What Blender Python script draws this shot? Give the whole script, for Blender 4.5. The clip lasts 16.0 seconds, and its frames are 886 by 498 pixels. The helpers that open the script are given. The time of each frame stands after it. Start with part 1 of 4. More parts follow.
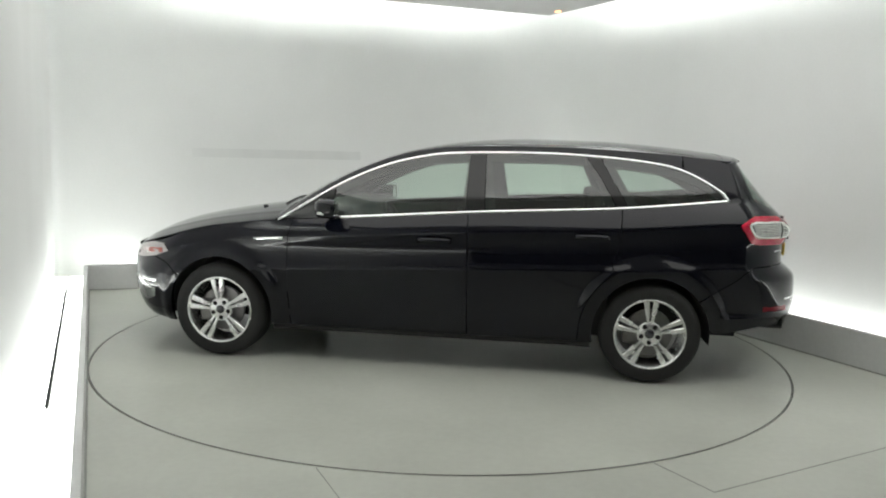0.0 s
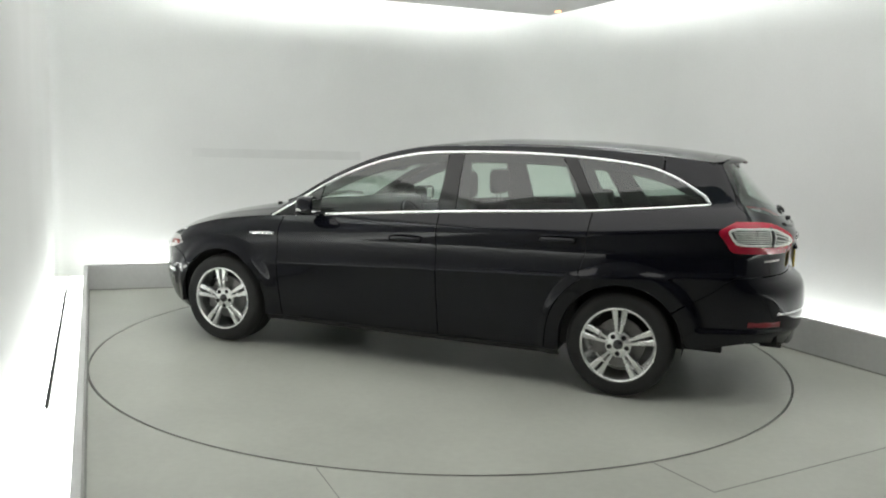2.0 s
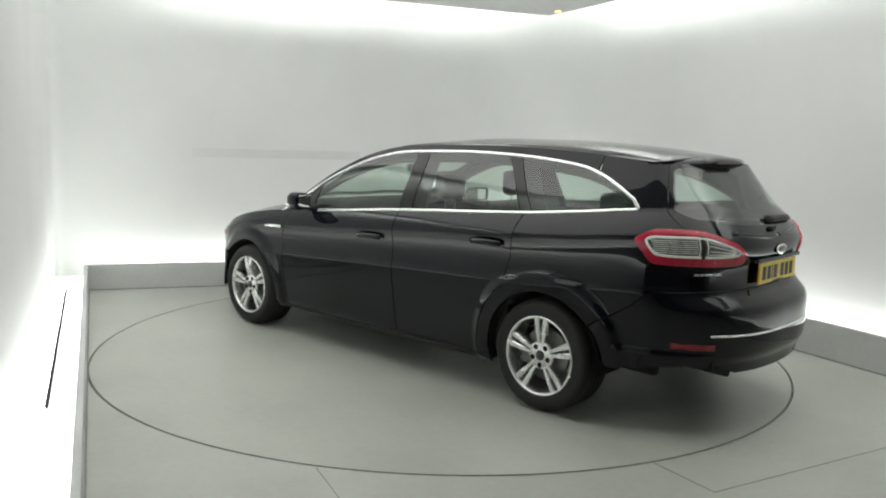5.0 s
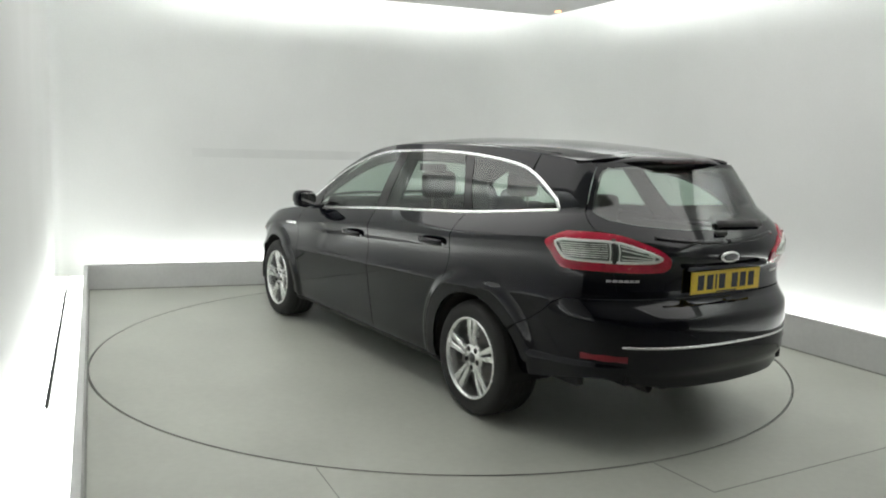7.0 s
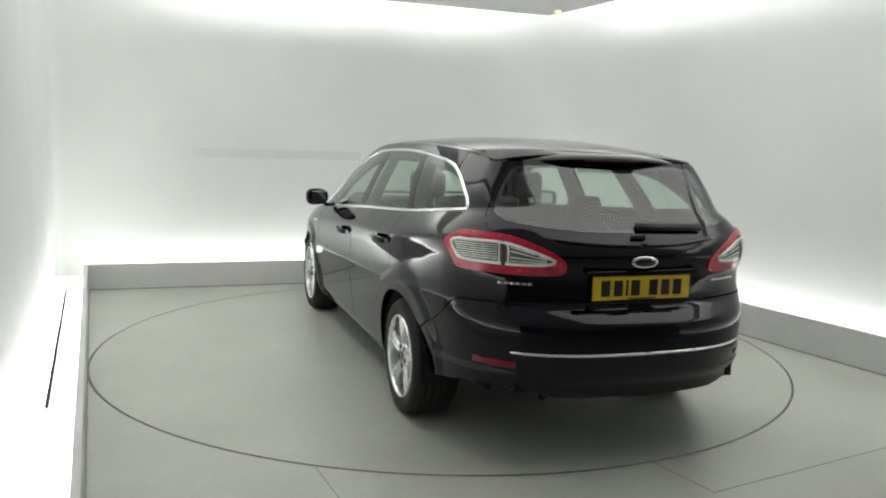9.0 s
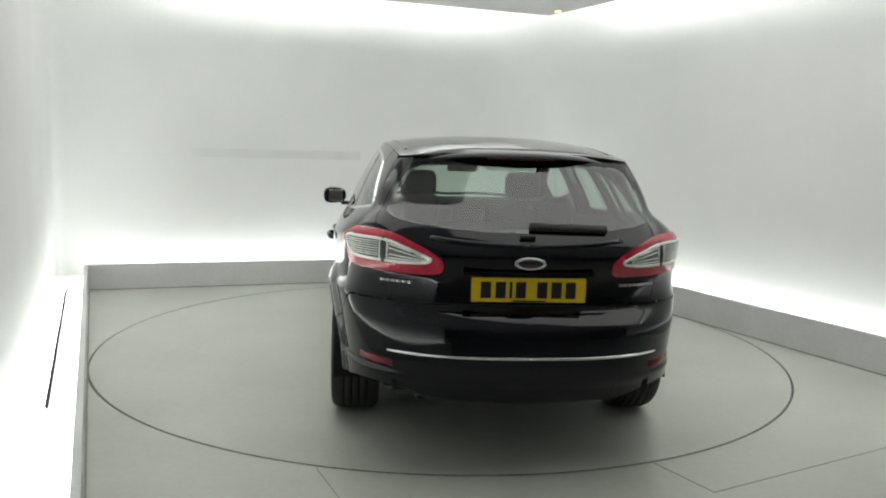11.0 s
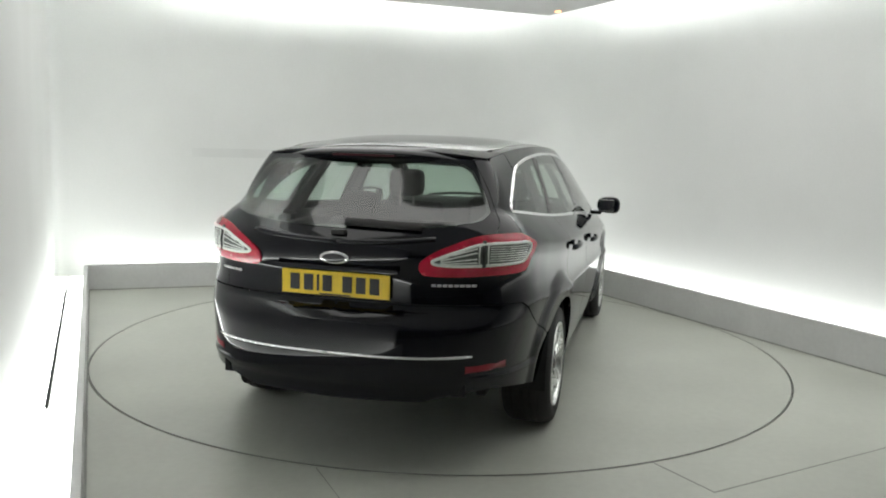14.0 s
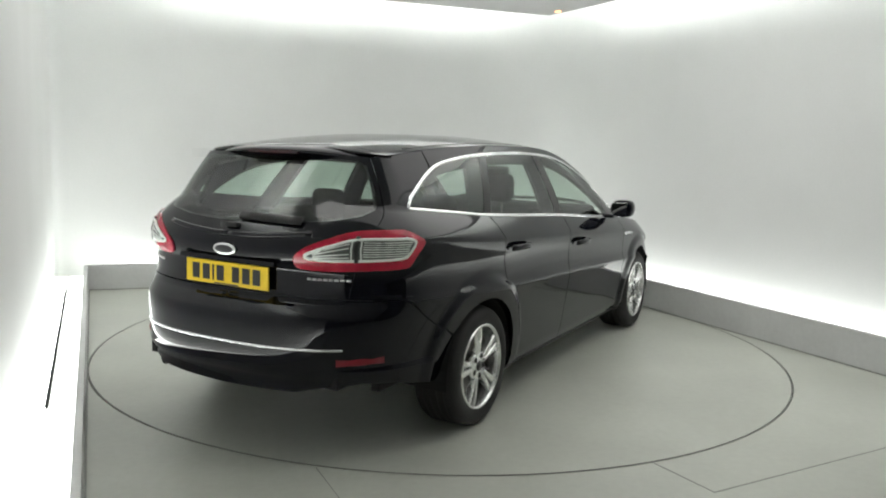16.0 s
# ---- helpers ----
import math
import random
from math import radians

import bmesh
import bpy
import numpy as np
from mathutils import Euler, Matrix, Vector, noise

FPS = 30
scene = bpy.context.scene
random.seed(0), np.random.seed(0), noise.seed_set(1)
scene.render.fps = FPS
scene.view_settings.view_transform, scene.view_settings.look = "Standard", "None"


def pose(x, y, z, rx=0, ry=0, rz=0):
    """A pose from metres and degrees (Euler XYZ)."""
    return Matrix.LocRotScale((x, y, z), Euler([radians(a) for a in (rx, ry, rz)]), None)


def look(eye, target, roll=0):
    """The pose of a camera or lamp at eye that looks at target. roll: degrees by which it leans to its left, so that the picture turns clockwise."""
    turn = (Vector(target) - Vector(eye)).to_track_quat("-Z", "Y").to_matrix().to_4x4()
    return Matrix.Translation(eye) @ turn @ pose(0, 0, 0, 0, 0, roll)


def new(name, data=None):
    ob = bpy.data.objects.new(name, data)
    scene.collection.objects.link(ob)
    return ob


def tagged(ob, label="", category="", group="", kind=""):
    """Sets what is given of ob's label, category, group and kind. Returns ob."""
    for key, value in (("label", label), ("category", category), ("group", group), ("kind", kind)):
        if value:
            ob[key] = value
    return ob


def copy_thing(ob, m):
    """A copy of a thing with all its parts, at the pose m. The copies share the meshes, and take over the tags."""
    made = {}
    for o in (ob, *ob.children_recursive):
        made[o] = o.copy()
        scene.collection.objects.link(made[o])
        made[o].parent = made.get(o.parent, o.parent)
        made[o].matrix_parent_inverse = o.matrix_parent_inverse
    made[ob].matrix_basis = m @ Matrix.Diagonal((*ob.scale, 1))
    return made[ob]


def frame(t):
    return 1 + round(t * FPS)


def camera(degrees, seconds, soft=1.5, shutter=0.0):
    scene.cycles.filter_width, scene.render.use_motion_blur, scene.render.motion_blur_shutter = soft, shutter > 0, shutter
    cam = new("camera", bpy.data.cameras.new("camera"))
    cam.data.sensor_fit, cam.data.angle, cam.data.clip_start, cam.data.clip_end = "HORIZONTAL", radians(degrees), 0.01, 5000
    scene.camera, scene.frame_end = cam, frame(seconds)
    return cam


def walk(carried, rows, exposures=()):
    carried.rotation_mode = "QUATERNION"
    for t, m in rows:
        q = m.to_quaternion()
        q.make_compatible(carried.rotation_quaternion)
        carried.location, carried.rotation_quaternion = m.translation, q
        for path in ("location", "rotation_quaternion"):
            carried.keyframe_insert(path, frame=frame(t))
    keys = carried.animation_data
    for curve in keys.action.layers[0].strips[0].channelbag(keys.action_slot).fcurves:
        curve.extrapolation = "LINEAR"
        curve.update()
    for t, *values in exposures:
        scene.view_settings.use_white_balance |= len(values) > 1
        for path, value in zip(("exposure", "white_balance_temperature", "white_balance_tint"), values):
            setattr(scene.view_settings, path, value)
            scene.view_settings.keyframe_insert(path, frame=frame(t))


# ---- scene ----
# camera: fixed on a stand beside the turntable
cam = camera(57.9, 16.0, soft=2.0)
EYE, AIM, LEAN = (0, 0, 1.4863), (0, 1, 1.3535), 1.68
walk(cam, [(0, look(EYE, AIM, LEAN)), (16, look(EYE, AIM, LEAN))])

# ---- world, exposure: a closed studio lit by its own LED troughs ----
scene.view_settings.exposure = 0.0
world = bpy.data.worlds.new("world")
world.use_nodes = True
world.node_tree.nodes["Background"].inputs[0].default_value = (0.02, 0.02, 0.02, 1)
world.node_tree.nodes["Background"].inputs[1].default_value = 1.0
scene.world = world
LED_FLOOR, LED_INNER, LED_CEIL = (10.0, 9.5, 7.5), 3.0, 31.0
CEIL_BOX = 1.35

# turntable: centre, radius, and the car's place on it
CX, CY, RAD = 0.0065, 5.872, 2.43
OX, OY = 0.001, -0.1526
TURN = [(0, 172.6), (1, 165.47), (2, 158.29), (3, 151.32), (4, 144.31), (5.25, 135.4), (6.5, 126.54), (7.5, 119.65), (8.5, 112.78), (9.0, 109.33),
        (10.25, 100.7), (11.5, 92.08), (12.5, 85.02), (13.5, 77.97), (14.5, 71.0), (15.25, 65.8), (16, 60.7)]


# ---- materials ----
def mat(name, color, rough=0.5, metal=0.0, coat=0.0, grain=0.0, scale=40.0, bump=0.0, bscale=200.0, spec=0.5, stain=0.0, sscale=3.0):
    m = bpy.data.materials.new(name)
    m.use_nodes = True
    nt = m.node_tree
    b = nt.nodes["Principled BSDF"]
    b.inputs["Base Color"].default_value = (*color, 1)
    b.inputs["Roughness"].default_value = rough
    b.inputs["Metallic"].default_value = metal
    b.inputs["Coat Weight"].default_value = coat
    b.inputs["Coat Roughness"].default_value = 0.03
    b.inputs["Specular IOR Level"].default_value = spec
    co = nt.nodes.new("ShaderNodeTexCoord")
    col = None
    for amount, sc in ((grain, scale), (stain, sscale)):
        if amount:
            n = nt.nodes.new("ShaderNodeTexNoise")
            n.inputs["Scale"].default_value, n.inputs["Detail"].default_value = sc, 5
            nt.links.new(co.outputs["Object"], n.inputs["Vector"])
            r = nt.nodes.new("ShaderNodeMapRange")
            r.inputs["From Min"].default_value, r.inputs["From Max"].default_value = 0.3, 0.7
            r.inputs["To Min"].default_value, r.inputs["To Max"].default_value = 1 - amount, 1 + amount
            nt.links.new(n.outputs["Fac"], r.inputs["Value"])
            mx = nt.nodes.new("ShaderNodeMix")
            mx.data_type, mx.blend_type = "RGBA", "MULTIPLY"
            mx.inputs["Factor"].default_value = 1
            if col is None:
                mx.inputs[6].default_value = (*color, 1)
            else:
                nt.links.new(col, mx.inputs[6])
            nt.links.new(r.outputs["Result"], mx.inputs[7])
            col = mx.outputs[2]
            rr = nt.nodes.new("ShaderNodeMapRange")
            rr.inputs["To Min"].default_value, rr.inputs["To Max"].default_value = max(rough - amount, 0.02), min(rough + amount, 1)
            nt.links.new(n.outputs["Fac"], rr.inputs["Value"])
            nt.links.new(rr.outputs["Result"], b.inputs["Roughness"])
    if col is not None:
        nt.links.new(col, b.inputs["Base Color"])
    if bump:
        n = nt.nodes.new("ShaderNodeTexNoise")
        n.inputs["Scale"].default_value, n.inputs["Detail"].default_value = bscale, 3
        nt.links.new(co.outputs["Object"], n.inputs["Vector"])
        bp = nt.nodes.new("ShaderNodeBump")
        bp.inputs["Strength"].default_value, bp.inputs["Distance"].default_value = bump, 0.002
        nt.links.new(n.outputs["Fac"], bp.inputs["Height"])
        nt.links.new(bp.outputs["Normal"], b.inputs["Normal"])
    return m


def glow(name, color, strength):
    m = bpy.data.materials.new(name)
    m.use_nodes = True
    b = m.node_tree.nodes["Principled BSDF"]
    b.inputs["Base Color"].default_value = (0.8, 0.8, 0.8, 1)
    b.inputs["Emission Color"].default_value = (*color, 1)
    b.inputs["Emission Strength"].default_value = strength
    return m


def glass(name, tint, gloss=1.0):
    m = bpy.data.materials.new(name)
    m.use_nodes = True
    nt = m.node_tree
    nt.nodes.remove(nt.nodes["Principled BSDF"])
    tr, gl, mx, fr = (nt.nodes.new("ShaderNode" + k) for k in ("BsdfTransparent", "BsdfGlossy", "MixShader", "LayerWeight"))
    p5, ma = nt.nodes.new("ShaderNodeMath"), nt.nodes.new("ShaderNodeMath")
    p5.operation, ma.operation = "POWER", "MULTIPLY_ADD"
    p5.inputs[1].default_value, ma.inputs[1].default_value, ma.inputs[2].default_value = 5, 0.91, 0.085
    tr.inputs["Color"].default_value = (*tint, 1)
    gl.inputs["Roughness"].default_value = 0.02
    gl.inputs["Color"].default_value = (gloss, gloss, gloss, 1)
    fr.inputs["Blend"].default_value = 0.5
    nt.links.new(fr.outputs["Facing"], p5.inputs[0])
    nt.links.new(p5.outputs[0], ma.inputs[0])
    nt.links.new(ma.outputs[0], mx.inputs[0])
    nt.links.new(tr.outputs[0], mx.inputs[1])
    nt.links.new(gl.outputs[0], mx.inputs[2])
    nt.links.new(mx.outputs[0], nt.nodes["Material Output"].inputs["Surface"])
    return m


M_WALL = mat("wall_paint", (0.73, 0.74, 0.735), 0.75, grain=0.012, scale=60, stain=0.03, sscale=0.9, bump=0.12, bscale=90)
M_BAND = mat("band_grey", (0.66, 0.67, 0.665), 0.7, stain=0.04, sscale=3)
M_FLOOR = mat("floor_vinyl", (0.485, 0.50, 0.45), 0.34, grain=0.03, scale=25, stain=0.09, sscale=1.1, bump=0.05, bscale=160)
M_TABLE = mat("table_vinyl", (0.475, 0.49, 0.44), 0.36, grain=0.03, scale=22, stain=0.09, sscale=1.2, bump=0.05, bscale=160)
M_KERB = mat("kerb_paint", (0.63, 0.635, 0.63), 0.5, grain=0.03, scale=30, stain=0.06, sscale=2.5, bump=0.1, bscale=120)
M_CEIL = mat("ceiling_paint", (0.55, 0.55, 0.55), 0.8, stain=0.03, sscale=1.2, bump=0.1, bscale=80)
M_DARKWALL = mat("added_wall_grey", (0.33, 0.33, 0.33), 0.8, stain=0.05, sscale=1.0)
M_JOINT = mat("dark_joint", (0.02, 0.021, 0.02), 0.8)
M_EDGE = mat("edge_metal", (0.11, 0.11, 0.105), 0.5, metal=0.3, stain=0.3, sscale=2)
M_SEAM = mat("seam_grime_shade", (0.27, 0.28, 0.255), 0.7, stain=0.2, sscale=8)
M_LEDF = [glow("led_diffuser_floor", (0.975, 1.0, 0.955), k) for k in LED_FLOOR]
M_LEDI = glow("led_diffuser_inner", (0.975, 1.0, 0.955), LED_INNER)
M_LEDC = glow("led_strip_ceiling", (0.96, 1.0, 0.95), LED_CEIL)
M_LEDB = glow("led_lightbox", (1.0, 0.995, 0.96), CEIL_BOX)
M_ORANGE = glow("orange_indicator", (1.0, 0.42, 0.12), 2.0)

M_PAINT = mat("black_car_paint", (0.0035, 0.004, 0.0075), 0.05, spec=0.35)
M_TRIMBLACK = mat("black_gloss_trim", (0.006, 0.006, 0.006), 0.12)
M_PLASTIC = mat("black_plastic", (0.012, 0.012, 0.012), 0.55, bump=0.2, bscale=600)
M_UNDER = mat("underbody", (0.008, 0.008, 0.008), 0.9)
M_RUBBER = mat("tyre_rubber", (0.016, 0.016, 0.016), 0.75, stain=0.15, sscale=6, bump=0.15, bscale=300)
M_CHROME = mat("chrome", (0.85, 0.86, 0.86), 0.08, metal=1.0)
M_ALLOY = mat("silver_alloy", (0.80, 0.81, 0.80), 0.26, metal=0.85, stain=0.05, sscale=12)
M_DISC = mat("brake_steel", (0.20, 0.195, 0.19), 0.4, metal=1.0, stain=0.15, sscale=20)
M_RED = mat("red_lens", (0.47, 0.006, 0.034), 0.16, coat=0.3, stain=0.25, sscale=18)
M_CLEARLENS = mat("clear_lens", (0.17, 0.18, 0.17), 0.22, metal=0.3, coat=0.4)
M_LENSBAR = mat("silver_reflector", (0.88, 0.89, 0.86), 0.35, metal=0.1)
M_AMBERCHROME = mat("headlamp_inner", (0.55, 0.50, 0.49), 0.15, metal=0.8, coat=1.0)
M_PLATE = mat("yellow_plate", (0.80, 0.56, 0.015), 0.35, stain=0.06, sscale=20)
M_BAR = mat("plate_print", (0.012, 0.012, 0.012), 0.5)
M_BLUE = mat("badge_blue", (0.018, 0.019, 0.026), 0.2, coat=1.0)
M_SEAT = mat("seat_cloth", (0.022, 0.022, 0.024), 0.9, grain=0.15, scale=50, bump=0.1, bscale=120)
M_INNER = mat("cabin_trim", (0.02, 0.02, 0.021), 0.8, bump=0.2, bscale=300)
M_LIGHTTRIM = mat("headlining", (0.16, 0.16, 0.155), 0.9)
M_GLASS = glass("tinted_glass", (0.67, 0.77, 0.705))
M_REARGLASS = glass("rear_privacy_glass", (0.64, 0.74, 0.68))
M_REFLECTOR = mat("dark_red_reflector", (0.24, 0.008, 0.018), 0.3)
M_EXHAUST = mat("sooty_steel", (0.06, 0.058, 0.055), 0.5, metal=1.0)
M_PINK = mat("headlamp_indicator", (0.45, 0.16, 0.14), 0.2, coat=1.0)
M_LETTER = mat("dull_chrome", (0.55, 0.55, 0.55), 0.3, metal=1.0)
M_MIRROR = mat("mirror", (0.9, 0.9, 0.9), 0.02, metal=1.0)


# ---- mesh helpers ----
def part(name, bm, material, parent=None, label="", smooth=False):
    me = bpy.data.meshes.new(name)
    bm.to_mesh(me)
    bm.free()
    me.materials.append(material)
    if smooth:
        me.shade_smooth()
    ob = new(name, me)
    if parent is not None:
        ob.parent = parent
    if label:
        tagged(ob, label)
    return ob


def empty(name, parent=None):
    ob = new(name)
    ob.empty_display_size = 0.1
    if parent is not None:
        ob.parent = parent
    return ob


def box(bm, x0, x1, y0, y1, z0, z1, bevel=0.0, m=None):
    r = bmesh.ops.create_cube(bm, size=1, matrix=Matrix.Translation(((x0 + x1) / 2, (y0 + y1) / 2, (z0 + z1) / 2)) @ Matrix.Diagonal((x1 - x0, y1 - y0, z1 - z0, 1)))
    vs = r["verts"]
    if bevel:
        es = list({e for v in vs for e in v.link_edges})
        q = bmesh.ops.bevel(bm, geom=es, offset=bevel, segments=3, profile=0.6, affect="EDGES")
        vs = list({v for f in q["faces"] for v in f.verts} | {v for v in vs if v.is_valid})
    if m is not None:
        vs2 = set(vs)
        todo = list(vs)
        while todo:
            v = todo.pop()
            for e in v.link_edges:
                o = e.other_vert(v)
                if o not in vs2:
                    vs2.add(o)
                    todo.append(o)
        bmesh.ops.transform(bm, matrix=m, verts=list(vs2))
    return bm


def lathe(profile, steps=48, axis="y", closed=False):
    """A turned shape: profile rows (radius, along)."""
    bm = bmesh.new()
    rings = []
    for r, a in profile:
        ring = []
        for i in range(steps):
            t = 2 * math.pi * i / steps
            ring.append(bm.verts.new((r * math.cos(t), a, r * math.sin(t)) if axis == "y" else (r * math.cos(t), r * math.sin(t), a)))
        rings.append(ring)
    n = len(rings)
    for k in range(n if closed else n - 1):
        p, q = rings[k], rings[(k + 1) % n]
        for i in range(steps):
            j = (i + 1) % steps
            bm.faces.new((p[i], p[j], q[j], q[i]))
    bmesh.ops.recalc_face_normals(bm, faces=bm.faces)
    return bm


def prism(pts, z0, z1):
    """An upright slab over a plan outline."""
    bm = bmesh.new()
    lo = [bm.verts.new((x, y, z0)) for x, y in pts]
    hi = [bm.verts.new((x, y, z1)) for x, y in pts]
    bm.faces.new(lo[::-1])
    bm.faces.new(hi)
    n = len(pts)
    for i in range(n):
        j = (i + 1) % n
        bm.faces.new((lo[i], lo[j], hi[j], hi[i]))
    bmesh.ops.recalc_face_normals(bm, faces=bm.faces)
    return bm


def strip_wall(line, z0, z1, thick):
    """A wall along a plan line; it thickens to the left of the line's direction."""
    n = len(line)
    out = []
    for i in range(n):
        a, b = Vector(line[max(i - 1, 0)]), Vector(line[min(i + 1, n - 1)])
        t = (b - a).normalized()
        nrm = Vector((-t.y, t.x))
        if 0 < i < n - 1:
            d0 = (Vector(line[i]) - a).normalized()
            nrm = nrm / max(nrm.dot(Vector((-d0.y, d0.x))), 0.3)
        out.append(Vector(line[i]) + nrm * thick)
    return prism([tuple(p) for p in line] + [tuple(p) for p in reversed(out)], z0, z1)


def spl(rows):
    """A smooth curve through (x, value) rows, held straight outside."""
    xs = np.array([r[0] for r in rows], float)
    ys = np.array([r[1] for r in rows], float)
    h = np.diff(xs)
    d = np.diff(ys) / h
    m = np.zeros(len(xs))
    for i in range(1, len(xs) - 1):
        m[i] = 0 if d[i - 1] * d[i] <= 0 else (h[i - 1] + h[i]) * d[i - 1] * d[i] / (h[i - 1] * d[i - 1] + h[i] * d[i])
    m[0], m[-1] = d[0], d[-1]

    def f(x):
        if x <= xs[0]:
            return ys[0] + m[0] * (x - xs[0])
        if x >= xs[-1]:
            return ys[-1] + m[-1] * (x - xs[-1])
        i = int(np.searchsorted(xs, x)) - 1
        t = (x - xs[i]) / h[i]
        return ((1 + 2 * t) * (1 - t) ** 2 * ys[i] + t * (1 - t) ** 2 * h[i] * m[i] + t * t * (3 - 2 * t) * ys[i + 1] + t * t * (t - 1) * h[i] * m[i + 1])
    return f


# ---- the studio: walls, kerbs with light troughs, ceiling ----
KL0, KA, KB, KR1 = Vector((-0.516, 1.0)), Vector((-3.35, 7.47)), Vector((1.10, 9.07)), Vector((5.18, 1.11))


def off(line, dist):
    """The kerb line moved outwards by dist."""
    res, n = [], len(line)
    for i in range(n):
        ns = []
        for k in (i - 1, i):
            if 0 <= k < n - 1:
                t = (line[k + 1] - line[k]).normalized()
                ns.append(Vector((-t.y, t.x)))
        m = sum(ns, Vector((0, 0))).normalized()
        res.append(line[i] + m * (dist / max(m.dot(ns[0]), 0.3)))
    return res


KERB = [KL0, KA, KB, KR1]


def rounded(line, radius, seg=8):
    """The line with its inner corners rounded."""
    res = [tuple(line[0])]
    for i in range(1, len(line) - 1):
        a, p, b = line[i - 1], line[i], line[i + 1]
        r = radius[i - 1]
        d0, d1 = (a - p).normalized(), (b - p).normalized()
        p0, p1 = p + d0 * r, p + d1 * r
        for k in range(seg + 1):
            t = k / seg
            q = p0 * (1 - t) ** 2 + p * 2 * t * (1 - t) + p1 * t * t
            res.append(tuple(q))
    res.append(tuple(line[-1]))
    return res


WALL_OFF = [0.30, 0.42, 0.42]


def wall_line(extra=0.0):
    """Inner faces of the three lit walls, each at its own distance from the kerb."""
    segs = []
    for i in range(3):
        a, b = KERB[i], KERB[i + 1]
        t = (b - a).normalized()
        nn = Vector((-t.y, t.x)) * (WALL_OFF[i] + extra)
        segs.append((a + nn, t))
    res = [segs[0][0]]
    for (p, t), (q, s) in zip(segs, segs[1:]):
        den = t.x * s.y - t.y * s.x
        k = ((q.x - p.x) * s.y - (q.y - p.y) * s.x) / den
        res.append(p + t * k)
    t = segs[2][1]
    res.append(segs[2][0] + t * (KERB[3] - KERB[2]).length)
    return res


def flat_wall(name, bm, material, label):
    ob = part(name, bm, material, None, smooth=False)
    return tagged(ob, label, "wall", kind="structure")


WL = wall_line()
WROOM = rounded(WL, (0.12, 0.55))
wall = flat_wall("wall_main", strip_wall(WROOM, -0.02, 3.35, 0.12), M_WALL, "smooth white painted studio walls with a rounded corner")
for pl in wall.data.polygons:
    pl.use_smooth = abs(pl.normal.z) < 0.5
wall.data.set_sharp_from_angle(angle=radians(40))

# unlit end of the studio: unseen walls added behind the camera for dark reflections
w0, w3 = WL[0], WL[3]
flat_wall("wall_west", strip_wall([(-3.6, -3.4), (-3.6, w0.y - 0.05), (w0.x - 0.02, w0.y - 0.05)], -0.02, 3.35, 0.12), M_DARKWALL, "plain mid grey added wall at the unseen studio end")
flat_wall("wall_south", strip_wall([(w3.x + 0.3, -3.4), (-3.6, -3.4)], -0.02, 3.35, 0.12), M_DARKWALL, "plain mid grey added wall behind the camera")
flat_wall("wall_east", strip_wall([(w3.x + 0.02, w3.y - 0.02), (w3.x + 0.3, -3.4)], -0.02, 3.35, 0.12), M_DARKWALL, "plain mid grey added side wall, out of view")


def kerb_board(name, a, b, label, high=0.235):
    t = (b - a).normalized()
    nn = Vector((-t.y, t.x))
    q = [a, b, b + nn * 0.035, a + nn * 0.035]
    bm = prism([tuple(v) for v in q], 0.0, high)
    bmesh.ops.bevel(bm, geom=[e for e in bm.edges if all(v.co.z > 0.2 for v in e.verts)], offset=0.006, segments=2, affect="EDGES")
    return tagged(part(name, bm, M_KERB), label, "kerb", kind="structure")


inn = [KERB[i] for i in range(4)]
kerbs = []
for i in range(3):
    a, b = inn[i], inn[i + 1]
    t = (b - a).normalized()
    kerbs.append(kerb_board("kerb", a + t * (0.0 if i == 0 else -0.035 if i == 1 else 0.0), b + t * (0.0 if i != 1 else 0.035), "low grey painted kerb board in front of the light trough", (0.235, 0.245, 0.262)[i]))

# dark strip for the joint and shadow line where each kerb meets the floor
for i in range(3):
    a, b = KERB[i], KERB[i + 1]
    t = (b - a).normalized()
    nn = Vector((t.y, -t.x))
    a, b = a + t * 0.012 * (i > 0), b - t * 0.012 * (i < 2)
    bm = prism([tuple(a), tuple(b), tuple(b + nn * 0.010), tuple(a + nn * 0.010)], 0.0, 0.008)
    tagged(part("kerb_foot_strip", bm, M_SEAM), "thin dark strip for joint and shadow along the kerb foot", "sealant", kind="structure")

